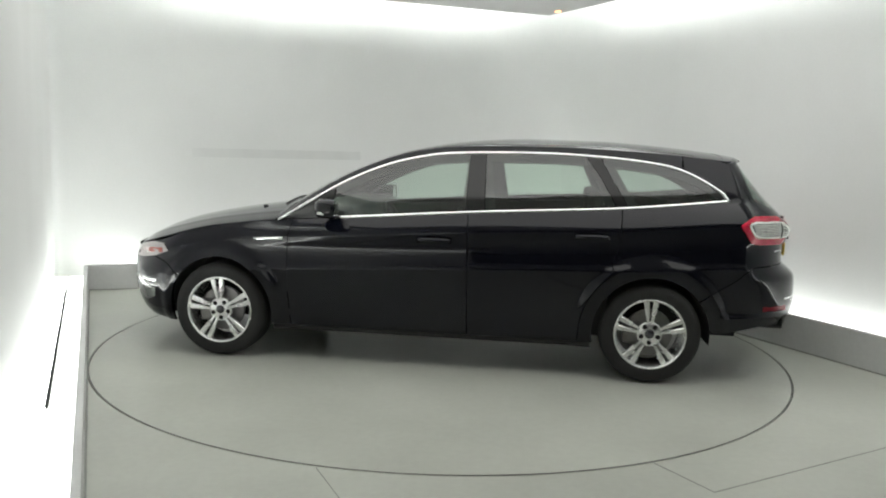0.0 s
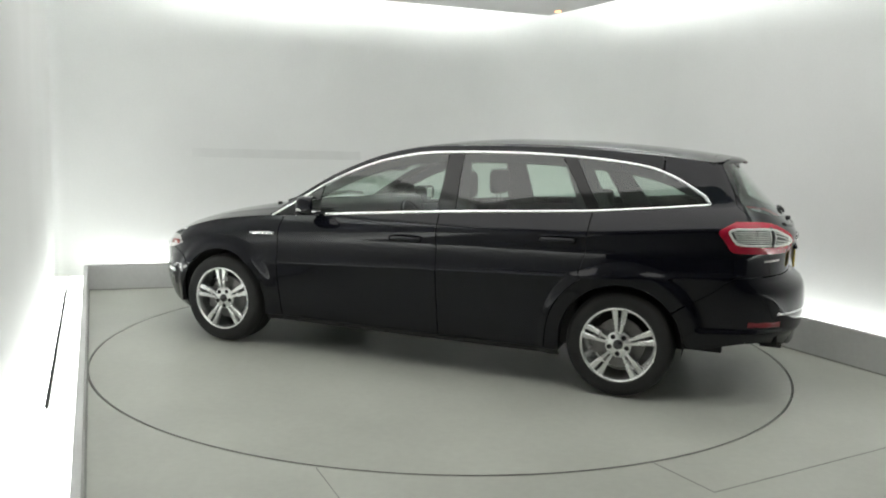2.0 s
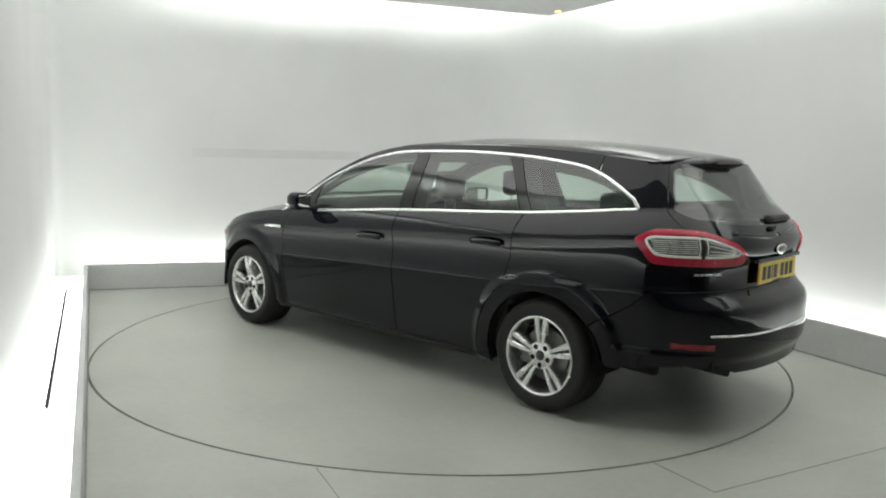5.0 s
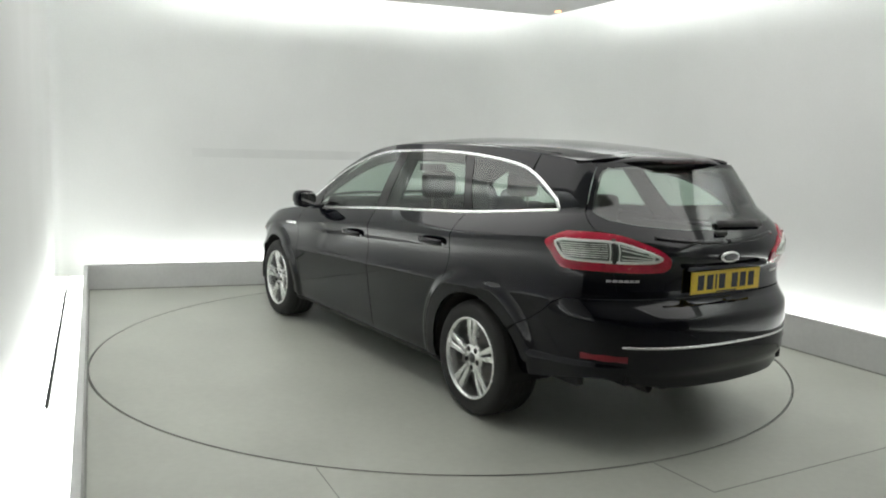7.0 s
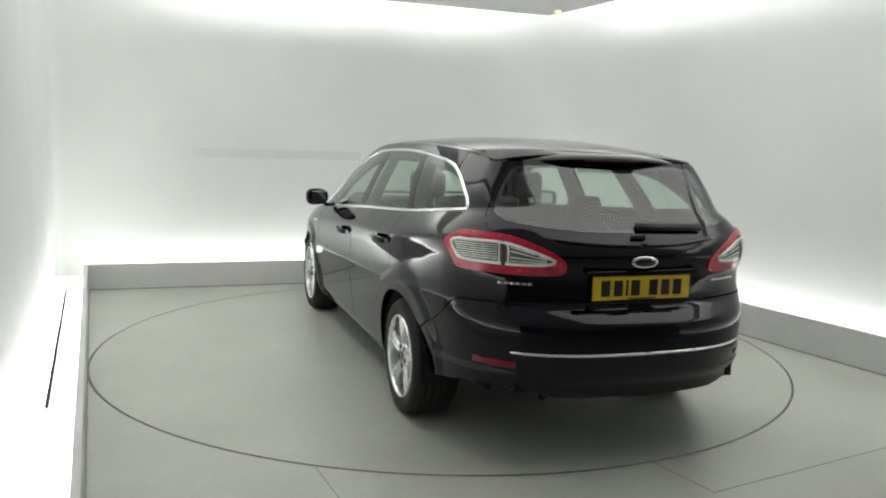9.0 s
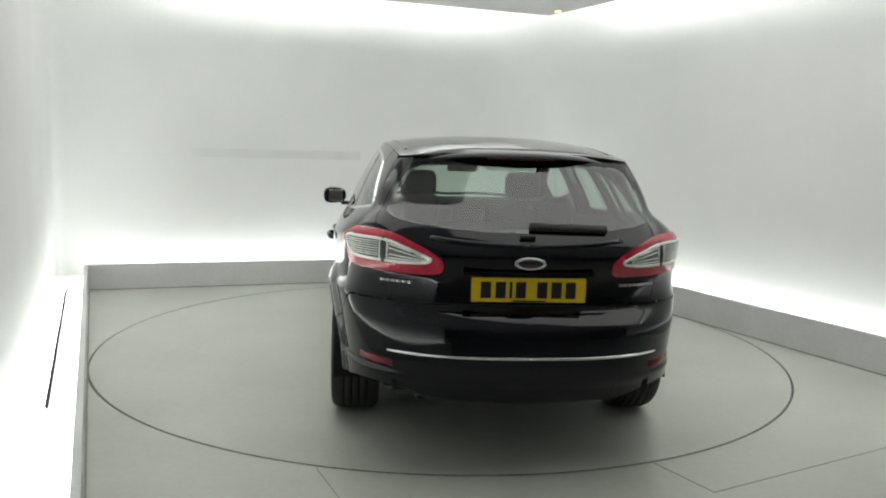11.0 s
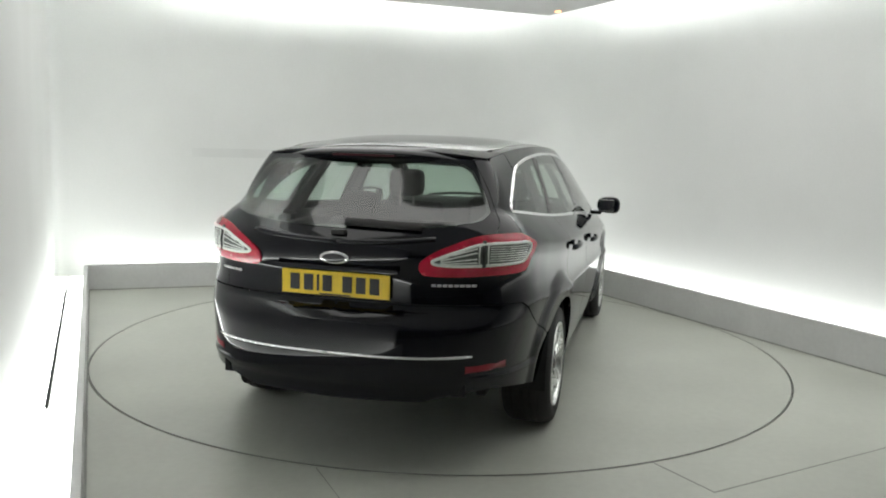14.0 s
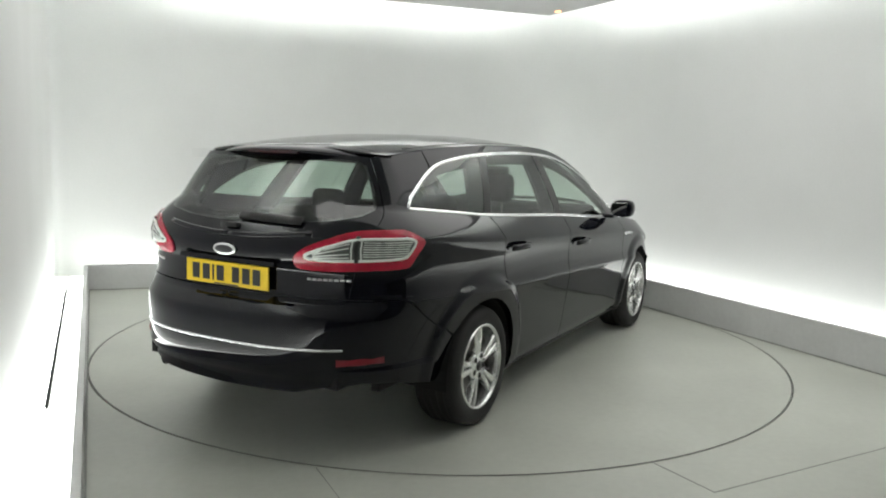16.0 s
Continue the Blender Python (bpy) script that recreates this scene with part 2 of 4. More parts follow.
# light troughs behind the kerbs: opal panels and their dark joints
for i in range(3):
    a, b = KERB[i], KERB[i + 1]
    t = (b - a).normalized()
    nn = Vector((-t.y, t.x))
    trough = empty("light_trough")
    tagged(trough, "glowing white opal light trough between kerb and wall", "light", group="floor light troughs")
    L = (b - a).length
    i0, i1 = 0.037, WALL_OFF[i] - 0.004
    cuts = [i0, 0.165, 0.175, i1] if i == 0 else [i1 - 0.14, i1]
    ends = (0.0, L - 0.02) if i == 0 else (0.02, L - 0.02) if i == 1 else (0.02, L)
    for k in range(0, len(cuts), 2):
        p = [a + t * ends[0] + nn * cuts[k], a + t * ends[1] + nn * cuts[k], a + t * ends[1] + nn * cuts[k + 1], a + t * ends[0] + nn * cuts[k + 1]]
        part("opal_panel", prism([tuple(v) for v in p], 0.12, 0.14), M_LEDI if i == 0 and k == 0 else M_LEDF[i], trough)
    if i > 0:
        p = [a + t * ends[0] + nn * i0, a + t * ends[1] + nn * i0, a + t * ends[1] + nn * (i1 - 0.145), a + t * ends[0] + nn * (i1 - 0.145)]
        part("trough_base", prism([tuple(v) for v in p], 0.06, 0.10), M_WALL, trough, "white painted trough base")
    if i == 0:
        p = [a + t * (L - 3.95) + nn * 0.160, a + t * (L - 0.6) + nn * 0.160, a + t * (L - 0.6) + nn * 0.180, a + t * (L - 3.95) + nn * 0.180]
        part("joint_strip", prism([tuple(v) for v in p], 0.11, 0.147), M_JOINT, trough)

# added shallow strip, slightly darker than the back wall, for a faint dark band
bk = (WL[2] - WL[1]).normalized()
bn = Vector((bk.y, -bk.x))
p0 = WL[1] + bk * 1.30 + bn * 0.0005
p1 = p0 + bk * 1.75
bm = prism([tuple(p0), tuple(p1), tuple(p1 + bn * 0.007), tuple(p0 + bn * 0.007)], 1.27, 1.36)
tagged(part("wall_band_strip", bm, M_BAND), "flat pale grey added strip along the back wall", "cable cover", kind="structure")

# ceiling panel with cove lights along its edges
CZ = 2.90
pan = off(KERB, -0.02)
cp = [tuple(v) for v in pan] + [(w3.x + 0.1, -3.3), (-3.5, -3.3), (-3.5, w0.y - 0.2), (w0.x, w0.y - 0.2)]
tagged(part("ceiling", prism(cp, CZ, CZ + 0.07), M_CEIL), "plain light grey dropped ceiling panel", "ceiling", kind="structure")
big = [(-5.5, -3.6), (6.3, -3.6), (6.3, 11), (-5.5, 11)]
tagged(part("roof_slab", prism(big, 3.35, 3.45), M_CEIL), "plain painted slab over the light coves", "ceiling", kind="structure")
for i, (s0, s1) in enumerate(((2.6, 0.1), (0.6, 0.3), (0.4, 1.0))):
    a, b = pan[i], pan[i + 1]
    t = (b - a).normalized()
    nn = Vector((-t.y, t.x))
    p = [a + t * s0 - nn * 0.09, b - t * s1 - nn * 0.09, b - t * s1 - nn * 0.05, a + t * s0 - nn * 0.05]
    tagged(part("cove_light", prism([tuple(v) for v in p], CZ + 0.072, CZ + 0.13), M_LEDC), "white LED strip lying on the ceiling panel near its edge", "light", group="ceiling cove lights")
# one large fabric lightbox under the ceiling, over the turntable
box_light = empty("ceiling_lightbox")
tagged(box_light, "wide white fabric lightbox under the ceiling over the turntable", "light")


def along_wall(p, q, y):
    """The x of the line p to q at y."""
    return p.x + (q.x - p.x) * (y - p.y) / (q.y - p.y)


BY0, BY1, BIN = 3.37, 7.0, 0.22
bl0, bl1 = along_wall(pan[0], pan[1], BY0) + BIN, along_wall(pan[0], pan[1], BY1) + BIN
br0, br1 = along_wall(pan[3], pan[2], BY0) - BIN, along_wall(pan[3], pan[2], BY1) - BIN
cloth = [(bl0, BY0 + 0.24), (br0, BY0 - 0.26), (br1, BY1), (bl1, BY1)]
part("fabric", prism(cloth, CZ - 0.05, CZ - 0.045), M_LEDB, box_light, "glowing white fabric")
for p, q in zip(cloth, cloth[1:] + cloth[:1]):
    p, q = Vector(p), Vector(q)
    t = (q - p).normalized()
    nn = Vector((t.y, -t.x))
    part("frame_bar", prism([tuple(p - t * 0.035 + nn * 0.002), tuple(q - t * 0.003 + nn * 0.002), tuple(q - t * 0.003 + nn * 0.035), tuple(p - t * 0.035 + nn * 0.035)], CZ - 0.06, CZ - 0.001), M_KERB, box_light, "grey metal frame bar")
bm = lathe([(0.0, 0.0), (0.03, 0.0), (0.034, 0.006), (0.03, 0.016), (0.0, 0.02)], 20, "z")
ind = part("indicator_lamp", bm, M_ORANGE, smooth=True)
ind.location = (1.14, 8.70, CZ - 0.018)
tagged(ind, "small round glowing orange indicator under the ceiling", "lamp")

# floor with the round pit of the turntable
bm = bmesh.new()
N = 160
inner, outer = [], []
for i in range(N):
    a = 2 * math.pi * i / N
    c, s = math.cos(a), math.sin(a)
    inner.append(bm.verts.new((CX + (RAD + 0.005) * c, CY + (RAD + 0.005) * s, 0)))
    k = min((6.2 - CX * (1 if c > 0 else -1)) / max(abs(c), 1e-6), ((10.8 - CY) if s > 0 else (CY + 3.5)) / max(abs(s), 1e-6))
    outer.append(bm.verts.new((CX + k * c, CY + k * s, 0)))
for i in range(N):
    j = (i + 1) % N
    bm.faces.new((inner[i], outer[i], outer[j], inner[j]))
low = [bm.verts.new((v.co.x, v.co.y, -0.05)) for v in inner]
for i in range(N):
    j = (i + 1) % N
    bm.faces.new((low[i], inner[i], inner[j], low[j]))
tagged(part("floor", bm, M_FLOOR), "smooth grey vinyl studio floor", "floor", kind="structure")
tagged(part("turntable_pit", prism([(CX + 2.7 * math.cos(2 * math.pi * i / 48), CY + 2.7 * math.sin(2 * math.pi * i / 48)) for i in range(48)], -0.09, -0.052), M_JOINT),
       "dark pit under the turntable rim", "floor", kind="structure")


def floor_seam(pts, w, label="thin dark joint in the vinyl floor"):
    bm = bmesh.new()
    for a, b in zip(pts, pts[1:]):
        a, b = Vector(a), Vector(b)
        t = (b - a).normalized()
        nn = Vector((-t.y, t.x)) * w
        q = prism([tuple(a - nn - t * w), tuple(b - nn + t * w), tuple(b + nn + t * w), tuple(a + nn - t * w)], -0.002, 0.0012)
        me = bpy.data.meshes.new("tmp")
        q.to_mesh(me)
        q.free()
        bm.from_mesh(me)
        bpy.data.meshes.remove(me)
    tagged(part("floor_joint", bm, M_SEAM), label, "floor joint", kind="structure")


floor_seam([(1.03, 3.67), (1.223, 3.348), (2.302, 3.95), (3.3, 4.5)], 0.0035, "thin dark joint round a hatch in the vinyl floor")
floor_seam([(-0.55, 3.49), (-0.404, 3.183), (-0.1, 2.5)], 0.002)

# turntable disc
tt = []
for i in range(N):
    a = 2 * math.pi * i / N
    tt.append(((RAD - 0.003) * math.cos(a), (RAD - 0.003) * math.sin(a)))
turntable = tagged(part("turntable", prism(tt, -0.05, 0.0), M_TABLE), "round grey vinyl turntable flush with the floor", "turntable")
turntable.location = (CX, CY, 0)
rim = part("rim_edge", lathe([(RAD - 0.009, 0.0), (RAD - 0.009, 0.0012), (RAD - 0.004, 0.0012), (RAD - 0.004, -0.03)], 160, "z"), M_EDGE, turntable, "dark metal edge ring")

# ---- the car: shape functions, metres, x forward, y to its left, origin on the floor under mid-wheelbase ----
from mathutils.geometry import delaunay_2d_cdt

HUBX, HUBZ, ARCH = 1.425, 0.32, 0.368
zb = spl([(-2.3, 1.185), (-1.9, 1.168), (-1.56, 1.135), (-1.21, 1.103), (-0.86, 1.082), (-0.5, 1.062), (-0.13, 1.037), (0.24, 1.008), (0.66, 0.975), (1.0, 0.95), (1.5, 0.888), (1.9, 0.783), (2.26, 0.675)])
zr = spl([(-2.1, 1.395), (-1.75, 1.43), (-1.5, 1.452), (-1.2, 1.468), (-0.84, 1.478), (-0.48, 1.476), (-0.11, 1.462), (0.08, 1.436), (0.27, 1.391), (0.46, 1.32), (0.65, 1.227), (0.84, 1.11), (1.06, 0.967), (1.2, 0.88)])
zc = spl([(-2.12, 1.42), (-1.86, 1.468), (-1.46, 1.507), (-1.06, 1.528), (-0.65, 1.531), (-0.25, 1.510), (-0.02, 1.48), (0.19, 1.44), (0.41, 1.375), (0.62, 1.29), (0.84, 1.18), (1.05, 1.038), (1.12, 1.0)])
zh = spl([(1.02, 1.03), (1.2, 1.01), (1.5, 0.965), (1.74, 0.92), (2.0, 0.85), (2.12, 0.80), (2.26, 0.72)])
WID = spl([(-2.5, 0.765), (-2.1, 0.82), (-1.7, 0.878), (-1.2, 0.918), (-0.5, 0.93), (0.3, 0.93), (0.9, 0.925), (1.4, 0.912), (1.75, 0.875), (2.05, 0.81), (2.4, 0.73)])
YB = spl([(-2.3, 0.63), (-1.93, 0.69), (-1.6, 0.752), (-1.2, 0.80), (-0.5, 0.845), (0.5, 0.855), (1.0, 0.842), (1.5, 0.83), (1.9, 0.78), (2.3, 0.70)])
YR = spl([(-2.1, 0.55), (-1.8, 0.578), (-1.4, 0.60), (-0.8, 0.622), (-0.1, 0.628), (0.27, 0.648), (0.65, 0.705), (1.06, 0.785), (1.2, 0.81)])
SEC = spl([(0, -0.10), (0.05, -0.068), (0.2, -0.042), (0.4, -0.019), (0.55, -0.003), (0.575, 0.0), (0.61, -0.012), (0.72, -0.019), (0.82, -0.012), (0.86, -0.009)])
XR = spl([(0.2, -2.33), (0.30, -2.40), (0.40, -2.422), (0.425, -2.438), (0.45, -2.448), (0.52, -2.455), (0.60, -2.452), (0.655, -2.447), (0.685, -2.437), (0.705, -2.415), (0.728, -2.386), (0.75, -2.358), (0.766, -2.347), (0.82, -2.345), (0.88, -2.347), (0.94, -2.37), (0.985, -2.377), (1.03, -2.355), (1.08, -2.303), (1.16, -2.216), (1.28, -2.103), (1.36, -2.036), (1.44, -1.975)])
XF = spl([(0.2, 2.26), (0.3, 2.33), (0.45, 2.36), (0.6, 2.35), (0.7, 2.31), (0.78, 2.24), (0.85, 2.15)])
TC, TL, NC, NL = -1.85, 1.2, 1.70, 1.2


def smooth01(t):
    t = min(max(t, 0), 1)
    return t * t * (3 - 2 * t)


def hw(x, z):
    """Half the width of the body at x and height z."""
    b = zb(x)
    s = (z - 0.2) / (b - 0.2)
    fl = 0.0
    for h, bulge, r0 in ((HUBX, 0.020, 0.485), (-HUBX, 0.024, 0.515)):
        r = math.hypot(x - h, z - HUBZ)
        fl = max(fl, bulge * smooth01((r0 - r) / 0.075))
    if x < -1.8:
        fl += 0.014 * smooth01((0.468 - z) / 0.022) * smooth01((-1.82 - x) / 0.10)
    if s <= 0.86:
        return WID(x) + SEC(max(s, 0)) + fl * smooth01((0.90 - s) / 0.1)
    y0 = WID(x) + SEC(0.86) + fl * smooth01((0.90 - s) / 0.1)
    if s <= 1:
        t = (s - 0.86) / 0.14
        return y0 + (YB(x) - y0) * (0.35 * t + 0.65 * t ** 1.6)
    t = min((z - b) / max(zr(x) - b, 0.02), 1.3)
    return YB(x) + (YR(x) - YB(x)) * t + 0.014 * 4 * t * (1 - t)


def arc(ph, n):
    c, s = math.cos(ph), math.sin(ph)
    k = (c ** n + s ** n) ** (1 / n)
    return c / k, s / k


def skin(c, z):
    """The outer skin: c runs along the side and round the corners to the middle of nose and tail."""
    if c < TC:
        ph = min((TC - c) / TL, 1) * math.pi / 2
        n = 2.7 + 0.5 * smooth01((z - 1.0) / 0.2)
        a, s = arc(ph, n)
        x = TC + (XR(z) - TC) * s
        return Vector((x, hw(x, z) * max(a, 0), z))
    if c > NC:
        ph = min((c - NC) / NL, 1) * math.pi / 2
        a, s = arc(ph, 2.25)
        x = NC + (XF(z) - NC) * s
        return Vector((x, hw(x, z) * max(a, 0), z))
    return Vector((c, hw(c, z), z))


def tail(y, z):
    """c of the point at half-width y on the tail."""
    lo, hi = TC - TL, TC
    for _ in range(30):
        m = (lo + hi) / 2
        if skin(m, z).y < y:
            lo = m
        else:
            hi = m
    return ((lo + hi) / 2, z)


def top(x, q):
    """Roof and windscreen: q runs from the middle (0) to the rail (0.6)."""
    q = q / 0.6
    return Vector((x, YR(x) * q, zr(x) + (zc(x) - zr(x)) * (1 - abs(q) ** 2.6)))


def bonnet(x, q):
    q = q / 0.6
    z = zb(x)
    if x > NC:
        s = min((x - NC) / (XF(z) - NC), 1)
        y = hw(x, z) * (1 - s ** 2.25) ** (1 / 2.25)
    else:
        y = hw(x, z)
    k = 1 - abs(q) ** 2.2 + 0.05 * math.exp(-((abs(q) - 0.72) / 0.06) ** 2)
    return Vector((x, y * q, z + (zh(x) - z) * k))


def dense(pts, step=0.022, closed=True):
    res = []
    n = len(pts)
    for i in range(n if closed else n - 1):
        a, b = pts[i], pts[(i + 1) % n]
        k = max(1, int(math.hypot(b[0] - a[0], b[1] - a[1]) / step))
        res += [(a[0] + (b[0] - a[0]) * j / k, a[1] + (b[1] - a[1]) * j / k) for j in range(k)]
    if not closed:
        res.append(pts[-1])
    return res


def inside(p, poly):
    x, y = p
    odd = False
    n = len(poly)
    for i in range(n):
        (x0, y0), (x1, y1) = poly[i], poly[(i + 1) % n]
        if (y0 > y) != (y1 > y) and x < x0 + (y - y0) * (x1 - x0) / (y1 - y0):
            odd = not odd
    return odd


def curve(pts, k=6):
    """An open line rounded through its points."""
    P = [Vector(p) for p in pts]
    res = []
    for i in range(len(P) - 1):
        a, b, c, d = P[max(i - 1, 0)], P[i], P[i + 1], P[min(i + 2, len(P) - 1)]
        for j in range(k):
            t = j / k
            q = 0.5 * (2 * b + (c - a) * t + (2 * a - 5 * b + 4 * c - d) * t * t + (3 * b - a - 3 * c + d) * t ** 3)
            res.append(tuple(q))
    return res + [tuple(P[-1])]


ROWS = (0.03, 0.07, 0.12, 0.18, 0.25, 0.32, 0.39, 0.46, 0.51, 0.54, 0.558, 0.575, 0.592, 0.61, 0.64, 0.68, 0.73, 0.78, 0.82, 0.845, 0.86, 0.875, 0.895, 0.92, 0.95, 0.98)
RING = (0.382, 0.40, 0.42, 0.44, 0.455, 0.47, 0.482, 0.494, 0.506, 0.52, 0.535)
CORE = Vector((0, 0, 0.75))


def frame_at(f, u, v):
    e = 0.004
    p = f(u, v)
    du, dv = f(u + e, v) - f(u - e, v), f(u, v + e) - f(u, v - e)
    n = du.cross(dv)
    if n.length < 1e-12:
        n = p - CORE
    n.normalize()
    ref = Vector((p.x - max(min(p.x, 1.6), -1.6), p.y, (p.z - 0.75) * 0.6))
    if n.dot(ref) < 0:
        n.negate()
    return p, n


def panel(name, outline, f, parent, material, side="L", step=0.035, lift=0.0, depth=0.012, label="", rows=None):
    """A formed sheet over an outline on a surface, with its edges turned in. side: L, R (mirrored) or B (both halves, one sheet)."""
    ol = dense(outline)
    pts = [Vector(p) for p in ol]
    n = len(ol)
    us, vs = [p[0] for p in ol], [p[1] for p in ol]
    u = min(us) + step * 0.5
    arr = np.array(ol)
    while u < max(us):
        if rows:
            b = zb(u)
            for r in rows:
                v = 0.2 + (b - 0.2) * r
                d = np.abs(arr - np.array((u, v))).max(1).min()
                if d > 0.012 and inside((u, v), ol) and all(math.hypot(u - h, v - HUBZ) > RING[-1] + 0.012 for h in (HUBX, -HUBX)):
                    pts.append(Vector((u, v)))
            v = b + step * 0.6
        else:
            v = min(vs) + step * 0.5
        while v < max(vs):
            if ((arr[:, 0] - u) ** 2 + (arr[:, 1] - v) ** 2).min() > (0.45 * step) ** 2 and inside((u, v), ol):
                pts.append(Vector((u, v)))
            v += step
        u += step
    if rows:
        for h in (HUBX, -HUBX):
            for r in RING:
                for k in range(-12, 132):
                    w = (h + r * math.cos(radians(1.5 * k)), HUBZ + r * math.sin(radians(1.5 * k)))
                    if min(us) < w[0] < max(us) and np.abs(arr - np.array(w)).max(1).min() > 0.008 and inside(w, ol):
                        pts.append(Vector(w))
    co, _, fa, _, _, _ = delaunay_2d_cdt(pts, [(i, (i + 1) % n) for i in range(n)], [], 0, 1e-6)
    tri = []
    for t in fa:
        m = ((co[t[0]].x + co[t[1]].x + co[t[2]].x) / 3, (co[t[0]].y + co[t[1]].y + co[t[2]].y) / 3)
        if inside(m, ol):
            tri.append(tuple(t))
    fr = [frame_at(f, c.x, c.y) for c in co]
    verts = [p + q * lift for p, q in fr]
    norms = [q for _, q in fr]
    faces = []
    for a, b, c in tri:
        if (verts[b] - verts[a]).cross(verts[c] - verts[a]).dot(norms[a]) < 0:
            b, c = c, b
        faces.append((a, b, c))
    count = {}
    for t in faces:
        for i in range(3):
            e = (t[i], t[(i + 1) % 3])
            if (e[1], e[0]) in count:
                del count[(e[1], e[0])]
            else:
                count[e] = 1
    for a, b in list(count):
        if side == "B" and abs(verts[a].y) < 1e-3 and abs(verts[b].y) < 1e-3:
            continue
        q = (verts[b] - verts[a]).cross(norms[a])
        q.normalize()
        k = len(verts)
        verts += [verts[a].copy(), verts[b].copy(), verts[b] - norms[b] * depth, verts[a] - norms[a] * depth]
        norms += [q, q, q, q]
        faces.append((k + 1, k, k + 3, k + 2))
    if side in "RB":
        fl = Matrix.Diagonal((1, -1, 1))
        rv, rn, rf = [fl @ v for v in verts], [fl @ v for v in norms], [tuple(reversed(t)) for t in faces]
        if side == "R":
            verts, norms, faces = rv, rn, rf
        else:
            k = len(verts)
            verts, norms, faces = verts + rv, norms + rn, faces + [tuple(i + k for i in t) for t in rf]
    me = bpy.data.meshes.new(name)
    me.from_pydata([tuple(v) for v in verts], [], faces)
    me.materials.append(material)
    me.shade_smooth()
    me.normals_split_custom_set_from_vertices([tuple(v) for v in norms])
    ob = new(name, me)
    ob.parent = parent
    if label:
        tagged(ob, label)
    return ob


def sweep(bm, pts, nrm, w, h):
    """A bar with rounded shoulders along a line: w across the surface, h proud of it."""
    prof = [(-1, 0), (-0.9, 0.7), (-0.45, 1), (0.45, 1), (0.9, 0.7), (1, 0)]
    rows = []
    for i, p in enumerate(pts):
        t = (pts[min(i + 1, len(pts) - 1)] - pts[max(i - 1, 0)]).normalized()
        b = t.cross(nrm[i]).normalized()
        rows.append([bm.verts.new(p + b * (a * w / 2) + nrm[i] * (h * c - 0.002)) for a, c in prof])
    for r0, r1 in zip(rows, rows[1:]):
        for k in range(len(prof) - 1):
            bm.faces.new((r0[k], r1[k], r1[k + 1], r0[k + 1]))
    for r in (rows[0], rows[-1]):
        bm.faces.new(r)
    bmesh.ops.recalc_face_normals(bm, faces=bm.faces)


def bar_on(name, line, f, parent, material, w, h, side="L", lift=0.0, label=""):
    bm = bmesh.new()
    fr = [frame_at(f, *p) for p in line]
    sg = -1 if side == "R" else 1
    sweep(bm, [Vector((p.x, p.y * sg, p.z)) + Vector((q.x, q.y * sg, q.z)) * lift for p, q in fr], [Vector((q.x, q.y * sg, q.z)) for _, q in fr], w, h)
    return part(name, bm, material, parent, label, smooth=True)


def loop(pts, k=5):
    """A closed line rounded through its points."""
    P = [Vector(p) for p in pts]
    n = len(P)
    res = []
    for i in range(n):
        a, b, c, d = P[i - 1], P[i], P[(i + 1) % n], P[(i + 2) % n]
        for j in range(k):
            t = j / k
            res.append(tuple(0.5 * (2 * b + (c - a) * t + (2 * a - 5 * b + 4 * c - d) * t * t + (3 * b - a - 3 * c + d) * t ** 3)))
    return res


def circ(hx, r, a0, a1, k=14):
    return [(hx + r * math.cos(radians(a0 + (a1 - a0) * i / k)), HUBZ + r * math.sin(radians(a0 + (a1 - a0) * i / k))) for i in range(k + 1)]


def belt(x0, x1, d=0.0, k=14):
    return [(x0 + (x1 - x0) * i / k, zb(x0 + (x1 - x0) * i / k) + d) for i in range(k + 1)]


car = empty("estate_car")
tagged(car, "glossy black estate car with chrome window trim on a turntable", "car")

DLO_UP = curve([(1.03, 0.945), (0.84, 1.066), (0.65, 1.182), (0.46, 1.276), (0.27, 1.347), (0.08, 1.392), (-0.11, 1.418), (-0.48, 1.432), (-0.84, 1.432), (-1.2, 1.413), (-1.48, 1.38), (-1.62, 1.34), (-1.73, 1.288), (-1.83, 1.228), (-1.91, 1.176)], 5)
up_x = sorted(DLO_UP)


def zu(x):
    return float(np.interp(x, [p[0] for p in up_x], [p[1] for p in up_x]))


def uline(x0, x1, d=0.0, k=12):
    return [(x0 + (x1 - x0) * i / k, zu(x0 + (x1 - x0) * i / k) + d) for i in range(k + 1)]


SEAM = [(0.515, 1.408), (0.59, 1.30), (0.655, 1.17), (0.68, 1.08), (0.645, 0.95), (0.622, 0.84), (0.615, 0.772)]
GLASS = [(0.0, 1.088), (0.2, 1.092), (0.36, 1.102), (0.52, 1.12), (0.61, 1.14), (0.632, 1.175), (0.595, 1.26), (0.525, 1.362), (0.48, 1.386), (0.25, 1.394), (0.0, 1.396)]
BOT = 0.245

